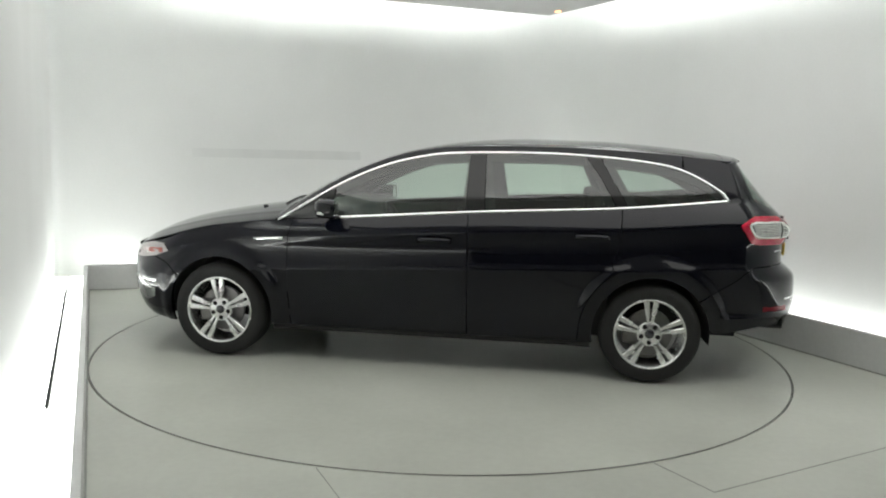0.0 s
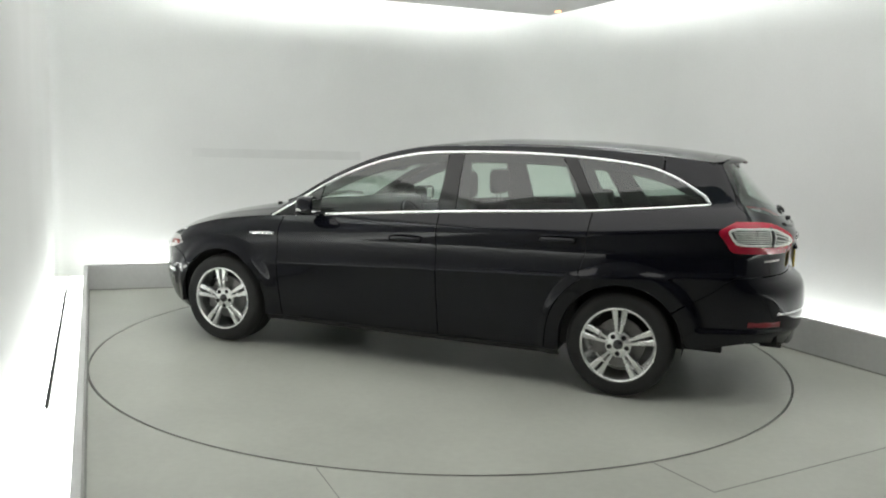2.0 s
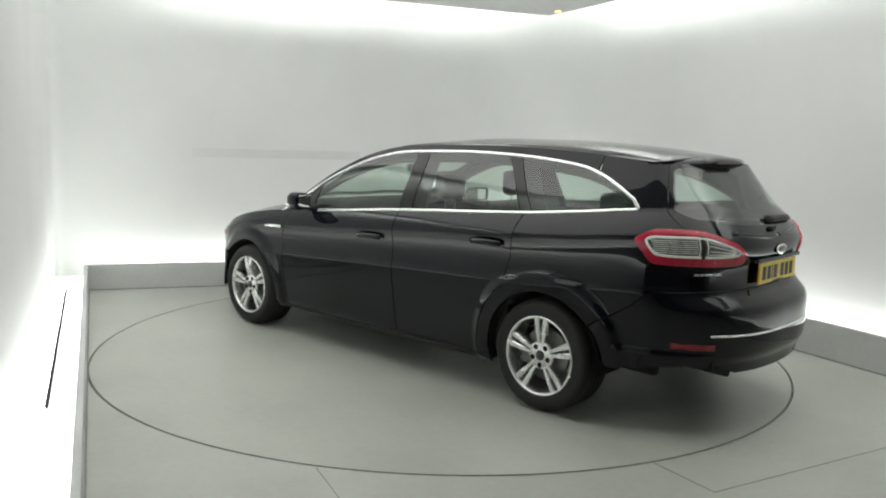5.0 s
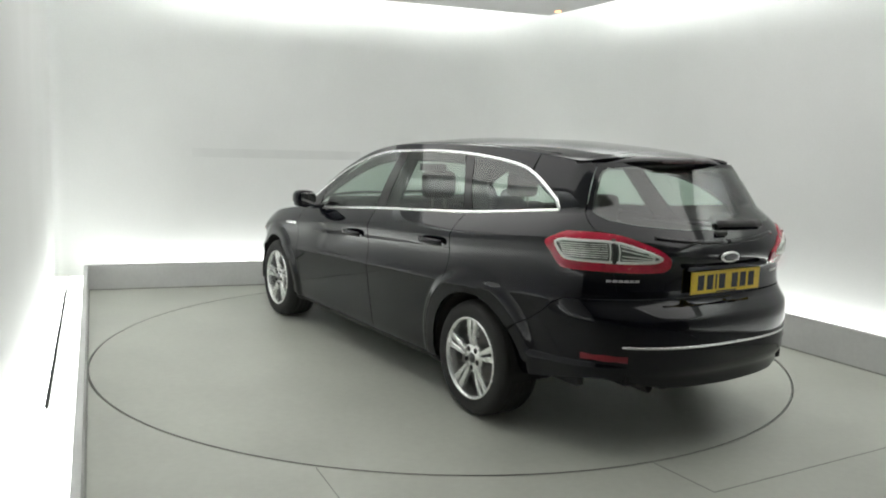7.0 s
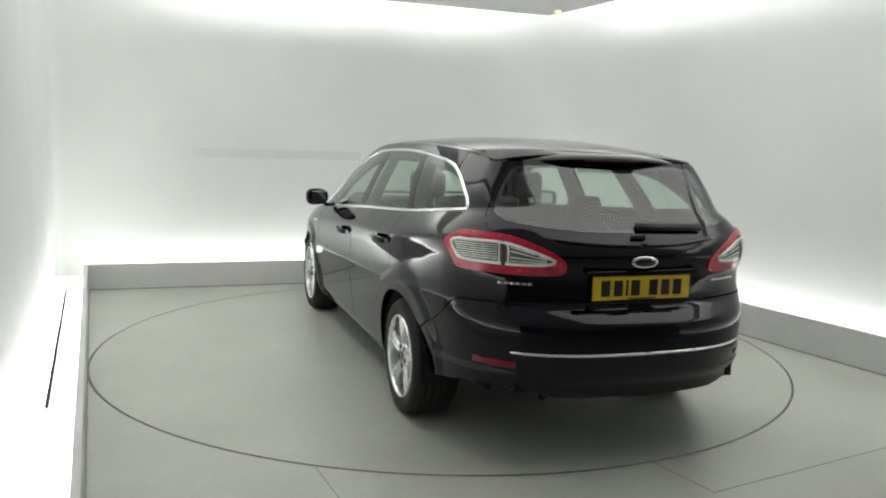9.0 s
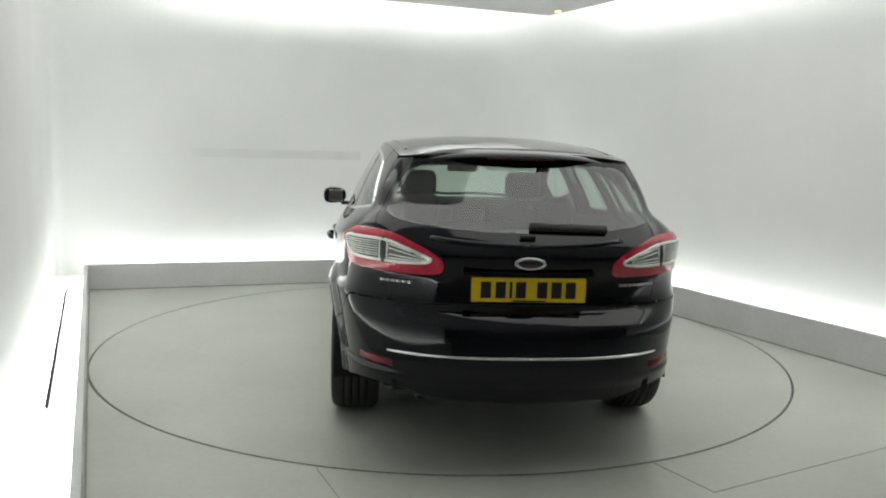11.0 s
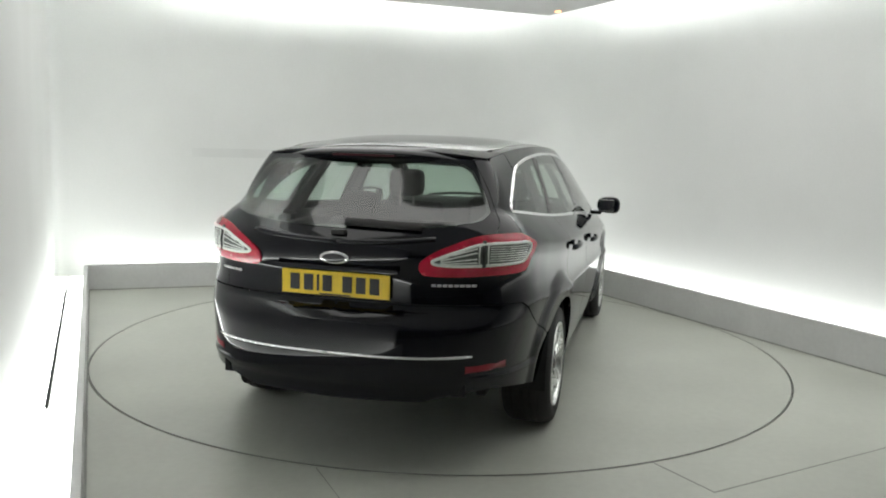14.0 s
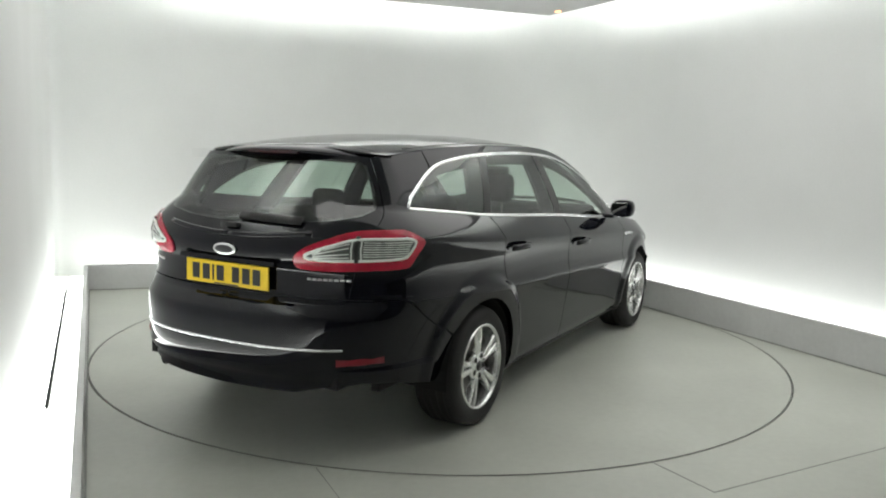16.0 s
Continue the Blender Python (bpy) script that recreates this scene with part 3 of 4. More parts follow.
for sd in ("L", "R"):
    g = 0.003
    fd = [(0.93, BOT), (0.945, 0.5), (0.945, 0.75), (0.925, zb(0.925) - g)] + belt(0.90, -0.24, -g) + [(-0.245, 0.8), (-0.255, BOT)]
    door = panel("front_door", fd, skin, car, M_PAINT, sd, rows=ROWS)
    rd = [(-0.262, BOT), (-0.252, 0.8), (-0.247, zb(-0.247) - g)] + belt(-0.26, -1.215, -g) + [(-1.20, 0.86), (-1.165, 0.74)] + circ(-HUBX, 0.452, 58, 4) + [(-0.965, BOT)]
    rdoor = panel("rear_door", rd, skin, car, M_PAINT, sd, rows=ROWS)
    fw = [(0.931, zb(0.931) - g), (0.951, 0.75), (0.951, 0.5), (0.936, BOT), (1.075, BOT)] + circ(HUBX, ARCH, 192, 38) + [(1.86, 0.62), (2.02, 0.665), (2.10, 0.70), (2.06, 0.745)] + belt(1.95, 0.96, -g)
    panel("front_wing", fw, skin, car, M_PAINT, sd, step=0.026, rows=ROWS)
    rw = [(-1.222, zb(-1.222) - g), (-1.206, 0.86), (-1.171, 0.742)] + circ(-HUBX, 0.446, 58, 4) + [(-0.972, BOT), (-1.065, BOT)] + circ(-HUBX, ARCH, -12, 142) + [(-1.80, 0.60), (-1.95, 0.675), (-2.06, 0.735), (-2.16, 0.768)]
    rw += [tail(y + 0.0025, z) for y, z in reversed(SEAM)] + [(-1.93, 1.403), (-1.8, zr(-1.8) - g), (-1.60, zr(-1.6) - g)] + list(reversed(uline(-1.91, -1.61, 0.008, 10))) + [(-1.93, 1.166)] + list(reversed(belt(-1.24, -1.90, -g)))
    panel("rear_wing", rw, skin, car, M_PAINT, sd, step=0.026, rows=ROWS)
    panel("cantrail", uline(1.05, -1.595, 0.007, 40) + [(x, zr(x) - 0.001) for x in np.linspace(-1.595, 1.06, 40)], skin, car, M_PAINT, sd, step=0.03)
    panel("sill", [(1.06, 0.205), (1.05, 0.24), (-1.05, 0.24), (-1.06, 0.205)], skin, car, M_PLASTIC, sd, step=0.03, label="black plastic sill")
    # glazing and pillars
    panel("mirror_sail", [(1.0, 0.955), (0.665, zb(0.665))] + uline(0.665, 0.99, -0.006, 8), skin, car, M_TRIMBLACK, sd, step=0.03, label="gloss black sail panel")
    panel("front_window", belt(0.655, -0.222, 0.004) + uline(-0.225, 0.655, -0.006, 16), skin, car, M_GLASS, sd, depth=0.005, label="tinted green side glass")
    panel("centre_pillar", belt(-0.226, -0.345, 0.002, 4) + uline(-0.332, -0.229, -0.006, 4), skin, car, M_TRIMBLACK, sd, lift=0.001, step=0.03, label="gloss black pillar cover")
    panel("rear_window", belt(-0.349, -1.185, 0.004) + [(-1.10, 1.25)] + uline(-0.985, -0.336, -0.006, 12), skin, car, M_GLASS, sd, depth=0.005, label="tinted green side glass")
    panel("rear_pillar", belt(-1.189, -1.262, 0.002, 4) + [(-1.17, 1.25)] + uline(-1.075, -0.989, -0.006, 4) + [(-1.104, 1.25)], skin, car, M_TRIMBLACK, sd, lift=0.001, step=0.03, label="gloss black pillar cover")
    panel("quarter_window", belt(-1.266, -1.90, 0.004) + uline(-1.88, -1.079, -0.006, 16) + [(-1.174, 1.25)], skin, car, M_REARGLASS, sd, depth=0.005, label="tinted rear quarter glass")
    bar_on("window_trim", DLO_UP[:-2] + curve([DLO_UP[-3], (-1.903, 1.183), (-1.915, 1.172), (-1.90, zb(-1.90)), (-1.86, zb(-1.86))], 4)[1:] + belt(-1.82, 0.66, 0.0, 40), skin, car, M_CHROME, 0.02, 0.009, sd, label="bright chrome window surround")
    # shoulder line shadow gaps are formed by the panels; small fittings
    bar_on("wing_vent", [(0.975, 0.826), (1.02, 0.828), (1.10, 0.824), (1.175, 0.818)], skin, car, M_CHROME, 0.022, 0.006, sd, label="chrome wing vent bar")
    for d, hx, hz in ((door, -0.035, 0.862), (rdoor, -1.035, 0.925)):
        bm = bmesh.new()
        p, q = frame_at(skin, hx, hz)
        s = 1 if sd == "L" else -1
        pts = [skin(hx + 0.11 - 0.22 * i / 8, hz + 0.006 * math.sin(math.pi * i / 8)) + q * (0.012 + 0.026 * math.sin(math.pi * i / 8) ** 0.6) for i in range(9)]
        sweep(bm, [Vector((v.x, v.y * s, v.z)) for v in pts], [Vector((q.x, q.y * s, q.z))] * 9, 0.032, 0.016)
        part("door_handle", bm, M_PAINT, d, "black grab handle", smooth=True)
    # headlamp and fog lamp
    hl = panel("headlamp", [(1.83, 0.70), (1.98, 0.655), (2.18, 0.625), (2.36, 0.62), (2.40, 0.66), (2.28, 0.705), (2.06, 0.745), (1.90, 0.745)], skin, car, M_AMBERCHROME, sd, lift=0.004, step=0.03, label="clear headlamp with bright reflector")
    bar_on("headlamp_bar", [(1.9, 0.70), (2.05, 0.69), (2.2, 0.675)], skin, hl, M_PINK, 0.035, 0.006, sd, lift=0.004)
    panel("fog_surround", [(1.98, 0.42), (2.0, 0.36), (2.12, 0.325), (2.3, 0.34), (2.3, 0.44), (2.15, 0.452)], skin, car, M_CLEARLENS, sd, lift=0.003, step=0.03, label="bright fog lamp insert")
    bar_on("fog_trim", [(1.96, 0.475), (2.1, 0.478), (2.3, 0.475)], skin, car, M_CHROME, 0.03, 0.008, sd, label="chrome fog lamp bar")
    # tail lamp: red shell, clear wedge, rims
    tc = tail
    shell = [(-1.99, 1.025), (-2.06, 1.056), (-2.13, 1.077), (-2.18, 1.082)] + [tc(0.66, 1.08), tc(0.58, 1.062), tc(0.48, 1.022), tc(0.41, 0.982), tc(0.385, 0.955), tc(0.39, 0.915), tc(0.43, 0.902), tc(0.55, 0.90), tc(0.68, 0.904)] + [(-2.15, 0.908), (-2.09, 0.922), (-2.045, 0.965)]
    shell = loop(shell, 4)
    lamp = panel("tail_lamp", shell, skin, car, M_RED, sd, lift=0.008, depth=0.022, step=0.025, label="red tail lamp with clear centre")
    wedge = [(-2.075, 1.028), (-2.13, 1.042), (-2.19, 1.043)] + [tc(0.645, 1.041), tc(0.55, 1.012), tc(0.46, 0.98), tc(0.44, 0.966), tc(0.47, 0.955), tc(0.55, 0.951), tc(0.645, 0.952)] + [(-2.17, 0.957), (-2.11, 0.975)]
    wedge = loop(wedge, 4)
    panel("clear_lens", wedge, skin, lamp, M_CLEARLENS, sd, lift=0.0105, depth=0.004, step=0.025, label="clear ribbed lens")
    bar_on("lens_rim", wedge + wedge[:2], skin, lamp, M_LENSBAR, 0.014, 0.005, sd, lift=0.0105)
    bar_on("lens_divider", [tc(0.645, 1.052), tc(0.645, 0.998), tc(0.645, 0.944)], skin, lamp, M_PLASTIC, 0.02, 0.008, sd, lift=0.0105)
    for y in (0.628, 0.662):
        bar_on("lens_rim", [tc(y, 1.036), tc(y, 0.998), tc(y, 0.956)], skin, lamp, M_LENSBAR, 0.007, 0.005, sd, lift=0.0105)
    for a0, b0 in ((1.024, 0.979), (1.006, 0.974), (0.982, 0.967), (0.966, 0.961)):
        bar_on("lens_rib", [tc(0.62, a0), tc(0.55, a0 + (b0 - a0) * 0.47), tc(0.475, b0)], skin, lamp, M_LENSBAR, 0.006, 0.004, sd, lift=0.0105)
    for z in (1.031, 1.021, 1.011, 1.001, 0.991, 0.981, 0.971):
        bar_on("lens_rib", [(tc(0.67, z)[0] * (1 - k / 4) + (-2.115 + 0.4 * (z - 1.0) * (z > 1)) * k / 4, z) for k in range(5)], skin, lamp, M_LENSBAR, 0.005, 0.003, sd, lift=0.0105)
    # bumper reflector
    bar_on("bumper_reflector", [tc(0.745, 0.492), tc(0.68, 0.490), tc(0.60, 0.488)], skin, car, M_REFLECTOR, 0.034, 0.006, sd, label="red bumper reflector")

# nose, tail and top
fb = [(1.78, 0.36), (1.80, 0.21), (2.9, 0.20), (2.9, 0.70), (2.45, 0.66), (2.40, 0.655), (2.36, 0.616), (2.18, 0.62), (2.08, 0.645), (2.02, 0.655), (1.86, 0.615)] + circ(HUBX, ARCH, 36, 6)
panel("front_bumper", fb, skin, car, M_PAINT, "B")
rb = circ(-HUBX, ARCH, 144, 172) + [(-1.82, 0.335), (-2.0, 0.35), (-2.17, 0.375)] + [tail(0.68, 0.385), tail(0.55, 0.37), tail(0.42, 0.34), (-3.05, 0.33), (-3.05, 0.766)] + [tail(0.3, 0.766), tail(0.6, 0.766), tail(0.66, 0.765), (-2.16, 0.762), (-2.06, 0.729), (-1.95, 0.669), (-1.80, 0.594)]
panel("rear_bumper", rb, skin, car, M_PAINT, "B", step=0.022)
tg = [(-3.05, 1.418)] + [tail(y, z) for y, z in SEAM] + [(-3.05, 0.772)] + [tail(y, z) if y else (-3.05, z) for y, z in GLASS]
tailgate = panel("tailgate", tg, skin, car, M_PAINT, "B", step=0.024)
panel("rear_screen", [tail(y, z) if y else (-3.05, z) for y, z in GLASS], skin, car, M_REARGLASS, "B", lift=0.001, depth=0.005, label="tinted heated rear glass")
bor = [tail(y, z) if y else (-3.05, z) for y, z in GLASS]
ctr = Vector((-2.75, 1.24))
inn_g = [tuple(ctr + (Vector(p) - ctr) * 0.95) if p[0] > -3.04 else (-3.05, 1.24 + (p[1] - 1.24) * 0.88) for p in bor]
panel("screen_border", bor + inn_g[::-1], skin, tailgate, M_TRIMBLACK, "B", lift=-0.004, depth=0.002, step=0.02, label="black ceramic border of the glass")
panel("roof", [(0.335, 0), (0.335, 0.6)] + [(x, 0.6) for x in np.linspace(0.2, -1.85, 20)] + [(-1.885, 0.597), (-1.92, 0.55), (-1.955, 0.4), (-1.97, 0.2), (-1.975, 0)], top, car, M_PAINT, "B", step=0.05)
panel("windscreen", [(1.055, 0), (1.05, 0.2), (1.02, 0.52), (0.345, 0.55), (0.345, 0)], top, car, M_GLASS, "B", step=0.04, depth=0.005, label="tinted laminated windscreen")
for sd in ("L", "R"):
    panel("windscreen_pillar", [(1.025, 0.525), (1.06, 0.6), (0.34, 0.6), (0.34, 0.555)], top, car, M_PAINT, sd, step=0.03)
panel("bonnet", [(1.06, 0), (1.04, 0.3), (0.99, 0.598)] + [(x, 0.598) for x in np.linspace(1.1, 2.2, 12)] + [(2.24, 0.5), (2.25, 0)], bonnet, car, M_PAINT, "B", step=0.04)
panel("cowl", [(1.055, 0), (1.035, 0.3), (0.985, 0.598), (0.93, 0.598), (0.97, 0.3), (0.99, 0)], bonnet, car, M_PLASTIC, "B", step=0.03, lift=-0.01, label="black plastic cowl")
for sd in ("L", "R"):
    bar_on("roof_rail", [(x, 0.545) for x in np.linspace(0.25, -1.68, 24)], top, car, M_TRIMBLACK, 0.022, 0.004, sd, label="black roof rail strip")

# spoiler over the rear screen, with the high brake lamp
bm = bmesh.new()
rows = []
for i in range(-12, 13):
    u = abs(i) / 12
    y = 0.505 * i / 12
    th = 1 - 0.75 * u ** 4
    zt = top(-1.94, 0.6 * abs(y) / YR(-1.94)).z - 0.012 - 0.012 * u ** 4
    xt = -2.045 + 0.135 * u ** 2.6
    rows.append([bm.verts.new(v) for v in ((-1.87, y, top(-1.87, 0.6 * abs(y) / YR(-1.87)).z + 0.001), (xt + 0.035 * th, y, zt + 0.004), (xt + 0.006, y, zt - 0.010 * th), (xt, y, zt - 0.020 * th), (xt + 0.006, y, zt - 0.027 * th), (xt + 0.06, y, zt - 0.032 * th))])
for r0, r1 in zip(rows, rows[1:]):
    for k in range(5):
        bm.faces.new((r0[k], r0[k + 1], r1[k + 1], r1[k]))
bmesh.ops.recalc_face_normals(bm, faces=bm.faces)
spoiler = part("spoiler", bm, M_PAINT, car, smooth=True)
bm = bmesh.new()
box(bm, -2.051, -2.03, -0.16, 0.16, 1.41, 1.424, 0.004)
part("brake_lamp", bm, mat("dark_red_lens", (0.035, 0.003, 0.006), 0.15), spoiler, "dark red high brake lamp")

# chrome bumper bar, lower apron, tailgate fittings
bar_on("bumper_trim", [tail(y, 0.548) for y in np.linspace(0.625, 0.0002, 24)] , skin, car, M_CHROME, 0.013, 0.006, "L", label="chrome strip across the bumper")
bar_on("bumper_trim", [tail(y, 0.548) for y in np.linspace(0.625, 0.0002, 24)] , skin, car, M_CHROME, 0.013, 0.006, "R", label="chrome strip across the bumper")
bar_on("tailgate_ledge", [tail(y, 1.036 + 0.022 * (y / 0.4) ** 2) for y in np.linspace(0.44, 0.001, 14)], skin, tailgate, M_PAINT, 0.024, 0.010, "L")
bar_on("tailgate_ledge", [tail(y, 1.036 + 0.022 * (y / 0.4) ** 2) for y in np.linspace(0.44, 0.001, 14)], skin, tailgate, M_PAINT, 0.024, 0.010, "R")
bm = bmesh.new()
box(bm, -2.372, -2.363, -0.26, 0.26, -0.0555, 0.0555, 0.002)
plate = part("number_plate", bm, M_PLATE, tailgate, "yellow rear number plate with black print")
plate.location = (0.0, 0, 0.843)
for k, y in enumerate((0.195, 0.128, 0.082, 0.037, -0.06, -0.125, -0.19)):
    w = 0.012 if k == 2 else 0.046
    bm = bmesh.new()
    box(bm, -2.3735, -2.3718, y - w / 2, y + w / 2, -0.037, 0.037)
    part("plate_mark", bm, M_BAR, plate, "black printed block")
bm = bmesh.new()
box(bm, -2.3732, -2.3718, -0.075, 0.075, -0.0535, -0.0465)
part("plate_strip", bm, M_BAR, plate, "small dark strip")
bm = bmesh.new()
box(bm, -2.38, -2.355, -0.30, 0.30, 0.905, 0.925, 0.005)
part("plate_lip", bm, M_PAINT, tailgate)
b = bmesh.new()
bmesh.ops.create_uvsphere(b, u_segments=32, v_segments=12, radius=1, matrix=Matrix.Translation((-2.382, 0, 0.963)) @ Matrix.Diagonal((0.010, 0.072, 0.029, 1)))
badge = part("badge", b, M_CHROME, tailgate, "oval chrome badge with a dark blue field", smooth=True)
b = bmesh.new()
bmesh.ops.create_uvsphere(b, u_segments=32, v_segments=12, radius=1, matrix=Matrix.Translation((-2.3865, 0, 0.963)) @ Matrix.Diagonal((0.008, 0.058, 0.021, 1)))
part("badge_field", b, M_BLUE, badge, smooth=True)
for sd, y0 in (("L", 0.66), ("R", 0.62)):
    n = 6 if sd == "L" else 8
    for k in range(n):
        y = y0 - k * 0.024
        bar_on("lettering_bar", [tail(y, 0.857), tail(y - 0.019, 0.857)], skin, tailgate, M_LETTER, 0.013, 0.005, sd, label="small chrome lettering bar")
bm = bmesh.new()
pts = [skin(*tail(y, 1.112 + 0.006 * (1 - y / 0.3))) for y in (0.02, 0.1, 0.2, 0.3, 0.38)]
sweep(bm, [Vector((p.x - 0.016, -p.y + 0.01, p.z)) for p in pts], [Vector((-0.75, 0, 0.65))] * 5, 0.042, 0.016)
box(bm, -2.335, -2.305, -0.03, 0.04, 1.062, 1.085, 0.008)
part("rear_wiper", bm, M_PLASTIC, tailgate, "black rear wiper", smooth=True)
bm = bmesh.new()
box(bm, -2.35, -2.05, -0.40, 0.40, 0.325, 0.38, 0.02)
part("rear_apron", bm, M_PLASTIC, car, "black plastic lower apron")
bm = lathe([(0.022, -0.05), (0.027, -0.05), (0.027, 0.07), (0.022, 0.07)], 20, "y", True)
bmesh.ops.rotate(bm, verts=bm.verts, matrix=Matrix.Rotation(radians(90), 3, "Z"))
bmesh.ops.translate(bm, verts=bm.verts, vec=(-2.26, 0.47, 0.345))
part("exhaust_pipe", bm, M_EXHAUST, car, "dull steel exhaust pipe", smooth=True)

# door mirrors
for s in (1, -1):
    bm = bmesh.new()
    bmesh.ops.create_uvsphere(bm, u_segments=28, v_segments=16, radius=1)
    for v in bm.verts:
        x, y, z = v.co
        k = 3.0
        nrm = (abs(x) ** k + abs(y) ** k + abs(z) ** k) ** (1 / k)
        v.co = Vector((x, y, z)) / nrm
        v.co.x = max(v.co.x, -0.55)
        v.co = Vector((0.655 + v.co.x * 0.085 - v.co.y * 0.02, 0.98 + v.co.y * 0.088, 1.045 + v.co.z * (0.062 + 0.005 * v.co.y)))
    box(bm, 0.60, 0.68, 0.83, 0.93, 0.972, 1.0, 0.01)
    bmesh.ops.scale(bm, verts=bm.verts, vec=(1, s, 1))
    bmesh.ops.recalc_face_normals(bm, faces=bm.faces)
    mir = part("door_mirror", bm, M_PAINT, car, "black door mirror housing", smooth=True)
    bm = bmesh.new()
    box(bm, 0.598, 0.606, 0.918, 1.042, 1.002, 1.088, 0.003)
    bmesh.ops.scale(bm, verts=bm.verts, vec=(1, s, 1))
    bmesh.ops.recalc_face_normals(bm, faces=bm.faces)
    part("mirror_glass", bm, M_MIRROR, mir, "silvered mirror glass")
    bm = bmesh.new()
    box(bm, 0.64, 0.70, 1.045, 1.064, 1.012, 1.026, 0.003)
    bmesh.ops.scale(bm, verts=bm.verts, vec=(1, s, 1))
    bmesh.ops.recalc_face_normals(bm, faces=bm.faces)
    part("repeater", bm, M_LENSBAR, mir, "clear side repeater strip")

# ---- wheels: five twin spokes; y outwards ----
def spoke_mesh():
    bm = bmesh.new()
    for sgn in (-1, 1):
        rows = []
        for i in range(9):
            t = i / 8
            r = 0.068 + (0.214 - 0.068) * t
            cx = sgn * (0.0125 + 0.0175 * t)
            w = 0.010 + 0.0095 * t
            yo = 0.012 + 0.020 * t - 0.012 * t * t
            d = 0.030
            rows.append([bm.verts.new((r, yo - d, cx - w)), bm.verts.new((r, yo - 0.006, cx - w)), bm.verts.new((r, yo, cx - w * 0.65)), bm.verts.new((r, yo, cx + w * 0.65)), bm.verts.new((r, yo - 0.006, cx + w)), bm.verts.new((r, yo - d, cx + w))])
        for r0, r1 in zip(rows, rows[1:]):
            for k in range(6):
                j = (k + 1) % 6
                bm.faces.new((r0[k], r0[j], r1[j], r1[k]))
        bm.faces.new(rows[0])
        bm.faces.new(rows[-1])
    bmesh.ops.recalc_face_normals(bm, faces=bm.faces)
    return bm


def make_wheel():
    w = empty("wheel", car)
    tagged(w, "five twin-spoke silver alloy wheel with black tyre")
    tyre = [(0.222, 0.018), (0.232, 0.026), (0.25, 0.031), (0.275, 0.034), (0.296, 0.028), (0.310, 0.012), (0.3175, -0.008)]
    for g in (-0.035, -0.075, -0.115, -0.155):
        tyre += [(0.3195, g + 0.012), (0.3205, g), (0.313, g - 0.001), (0.313, g - 0.008), (0.3205, g - 0.009)]
    tyre += [(0.318, -0.185), (0.308, -0.205), (0.285, -0.222), (0.25, -0.222), (0.222, -0.21)]
    part("tyre", lathe(tyre, 72), M_RUBBER, w, "black road tyre", smooth=True)
    rim = [(0.2285, 0.020), (0.2275, 0.030), (0.221, 0.033), (0.214, 0.029), (0.210, 0.018), (0.207, -0.01), (0.200, -0.06), (0.195, -0.15), (0.21, -0.20), (0.222, -0.21)]
    part("rim", lathe(rim, 72), M_ALLOY, w, "bright silver rim", smooth=True)
    sp = spoke_mesh()
    me = bpy.data.meshes.new("spoke")
    sp.to_mesh(me)
    sp.free()
    me.materials.append(M_ALLOY)
    me.shade_smooth()
    me.set_sharp_from_angle(angle=radians(35))
    for k in range(5):
        o = new("spoke", me)
        o.parent = w
        o.rotation_euler = (0, radians(72 * k - 90), 0)
    part("hub", lathe([(0.0, 0.010), (0.074, 0.010), (0.081, 0.003), (0.083, -0.02), (0.06, -0.05)], 40), M_ALLOY, w, smooth=True)
    part("centre_cap", lathe([(0.0, 0.019), (0.024, 0.018), (0.029, 0.012), (0.030, 0.008)], 32), M_BLUE, w, "dark centre cap", smooth=True)
    bolt = lathe([(0.0, 0.0125), (0.013, 0.0125), (0.0145, 0.0115), (0.0145, 0.005)], 16)
    bme = bpy.data.meshes.new("wheel_bolt")
    bolt.to_mesh(bme)
    bolt.free()
    bme.materials.append(M_UNDER)
    for k in range(5):
        o = new("wheel_bolt", bme)
        o.parent = w
        a = radians(72 * k + 36 + 90)
        o.location = (0.055 * math.cos(a), 0.0, 0.055 * math.sin(a))
    part("brake_disc", lathe([(0.06, -0.045), (0.15, -0.045), (0.15, -0.065), (0.06, -0.065)], 40, closed=True), M_DISC, w, "worn steel brake disc")
    bm = bmesh.new()
    box(bm, 0.06, 0.165, -0.10, -0.034, -0.075, 0.075, 0.012)
    part("brake_caliper", bm, M_DISC, w)
    return w


wheel = make_wheel()
WY = 0.868
spots = [(HUBX, 1), (-HUBX, 1), (HUBX, -1), (-HUBX, -1)]
for k, (x, s) in enumerate(spots):
    m = pose(x, s * WY, HUBZ, 0, 0, 0 if s > 0 else 180) @ pose(0, 0, 0, 0, (6, 0, 20, 11)[k], 0)
    if k == 0:
        wheel.matrix_basis = m
    else:
        copy_thing(wheel, m)

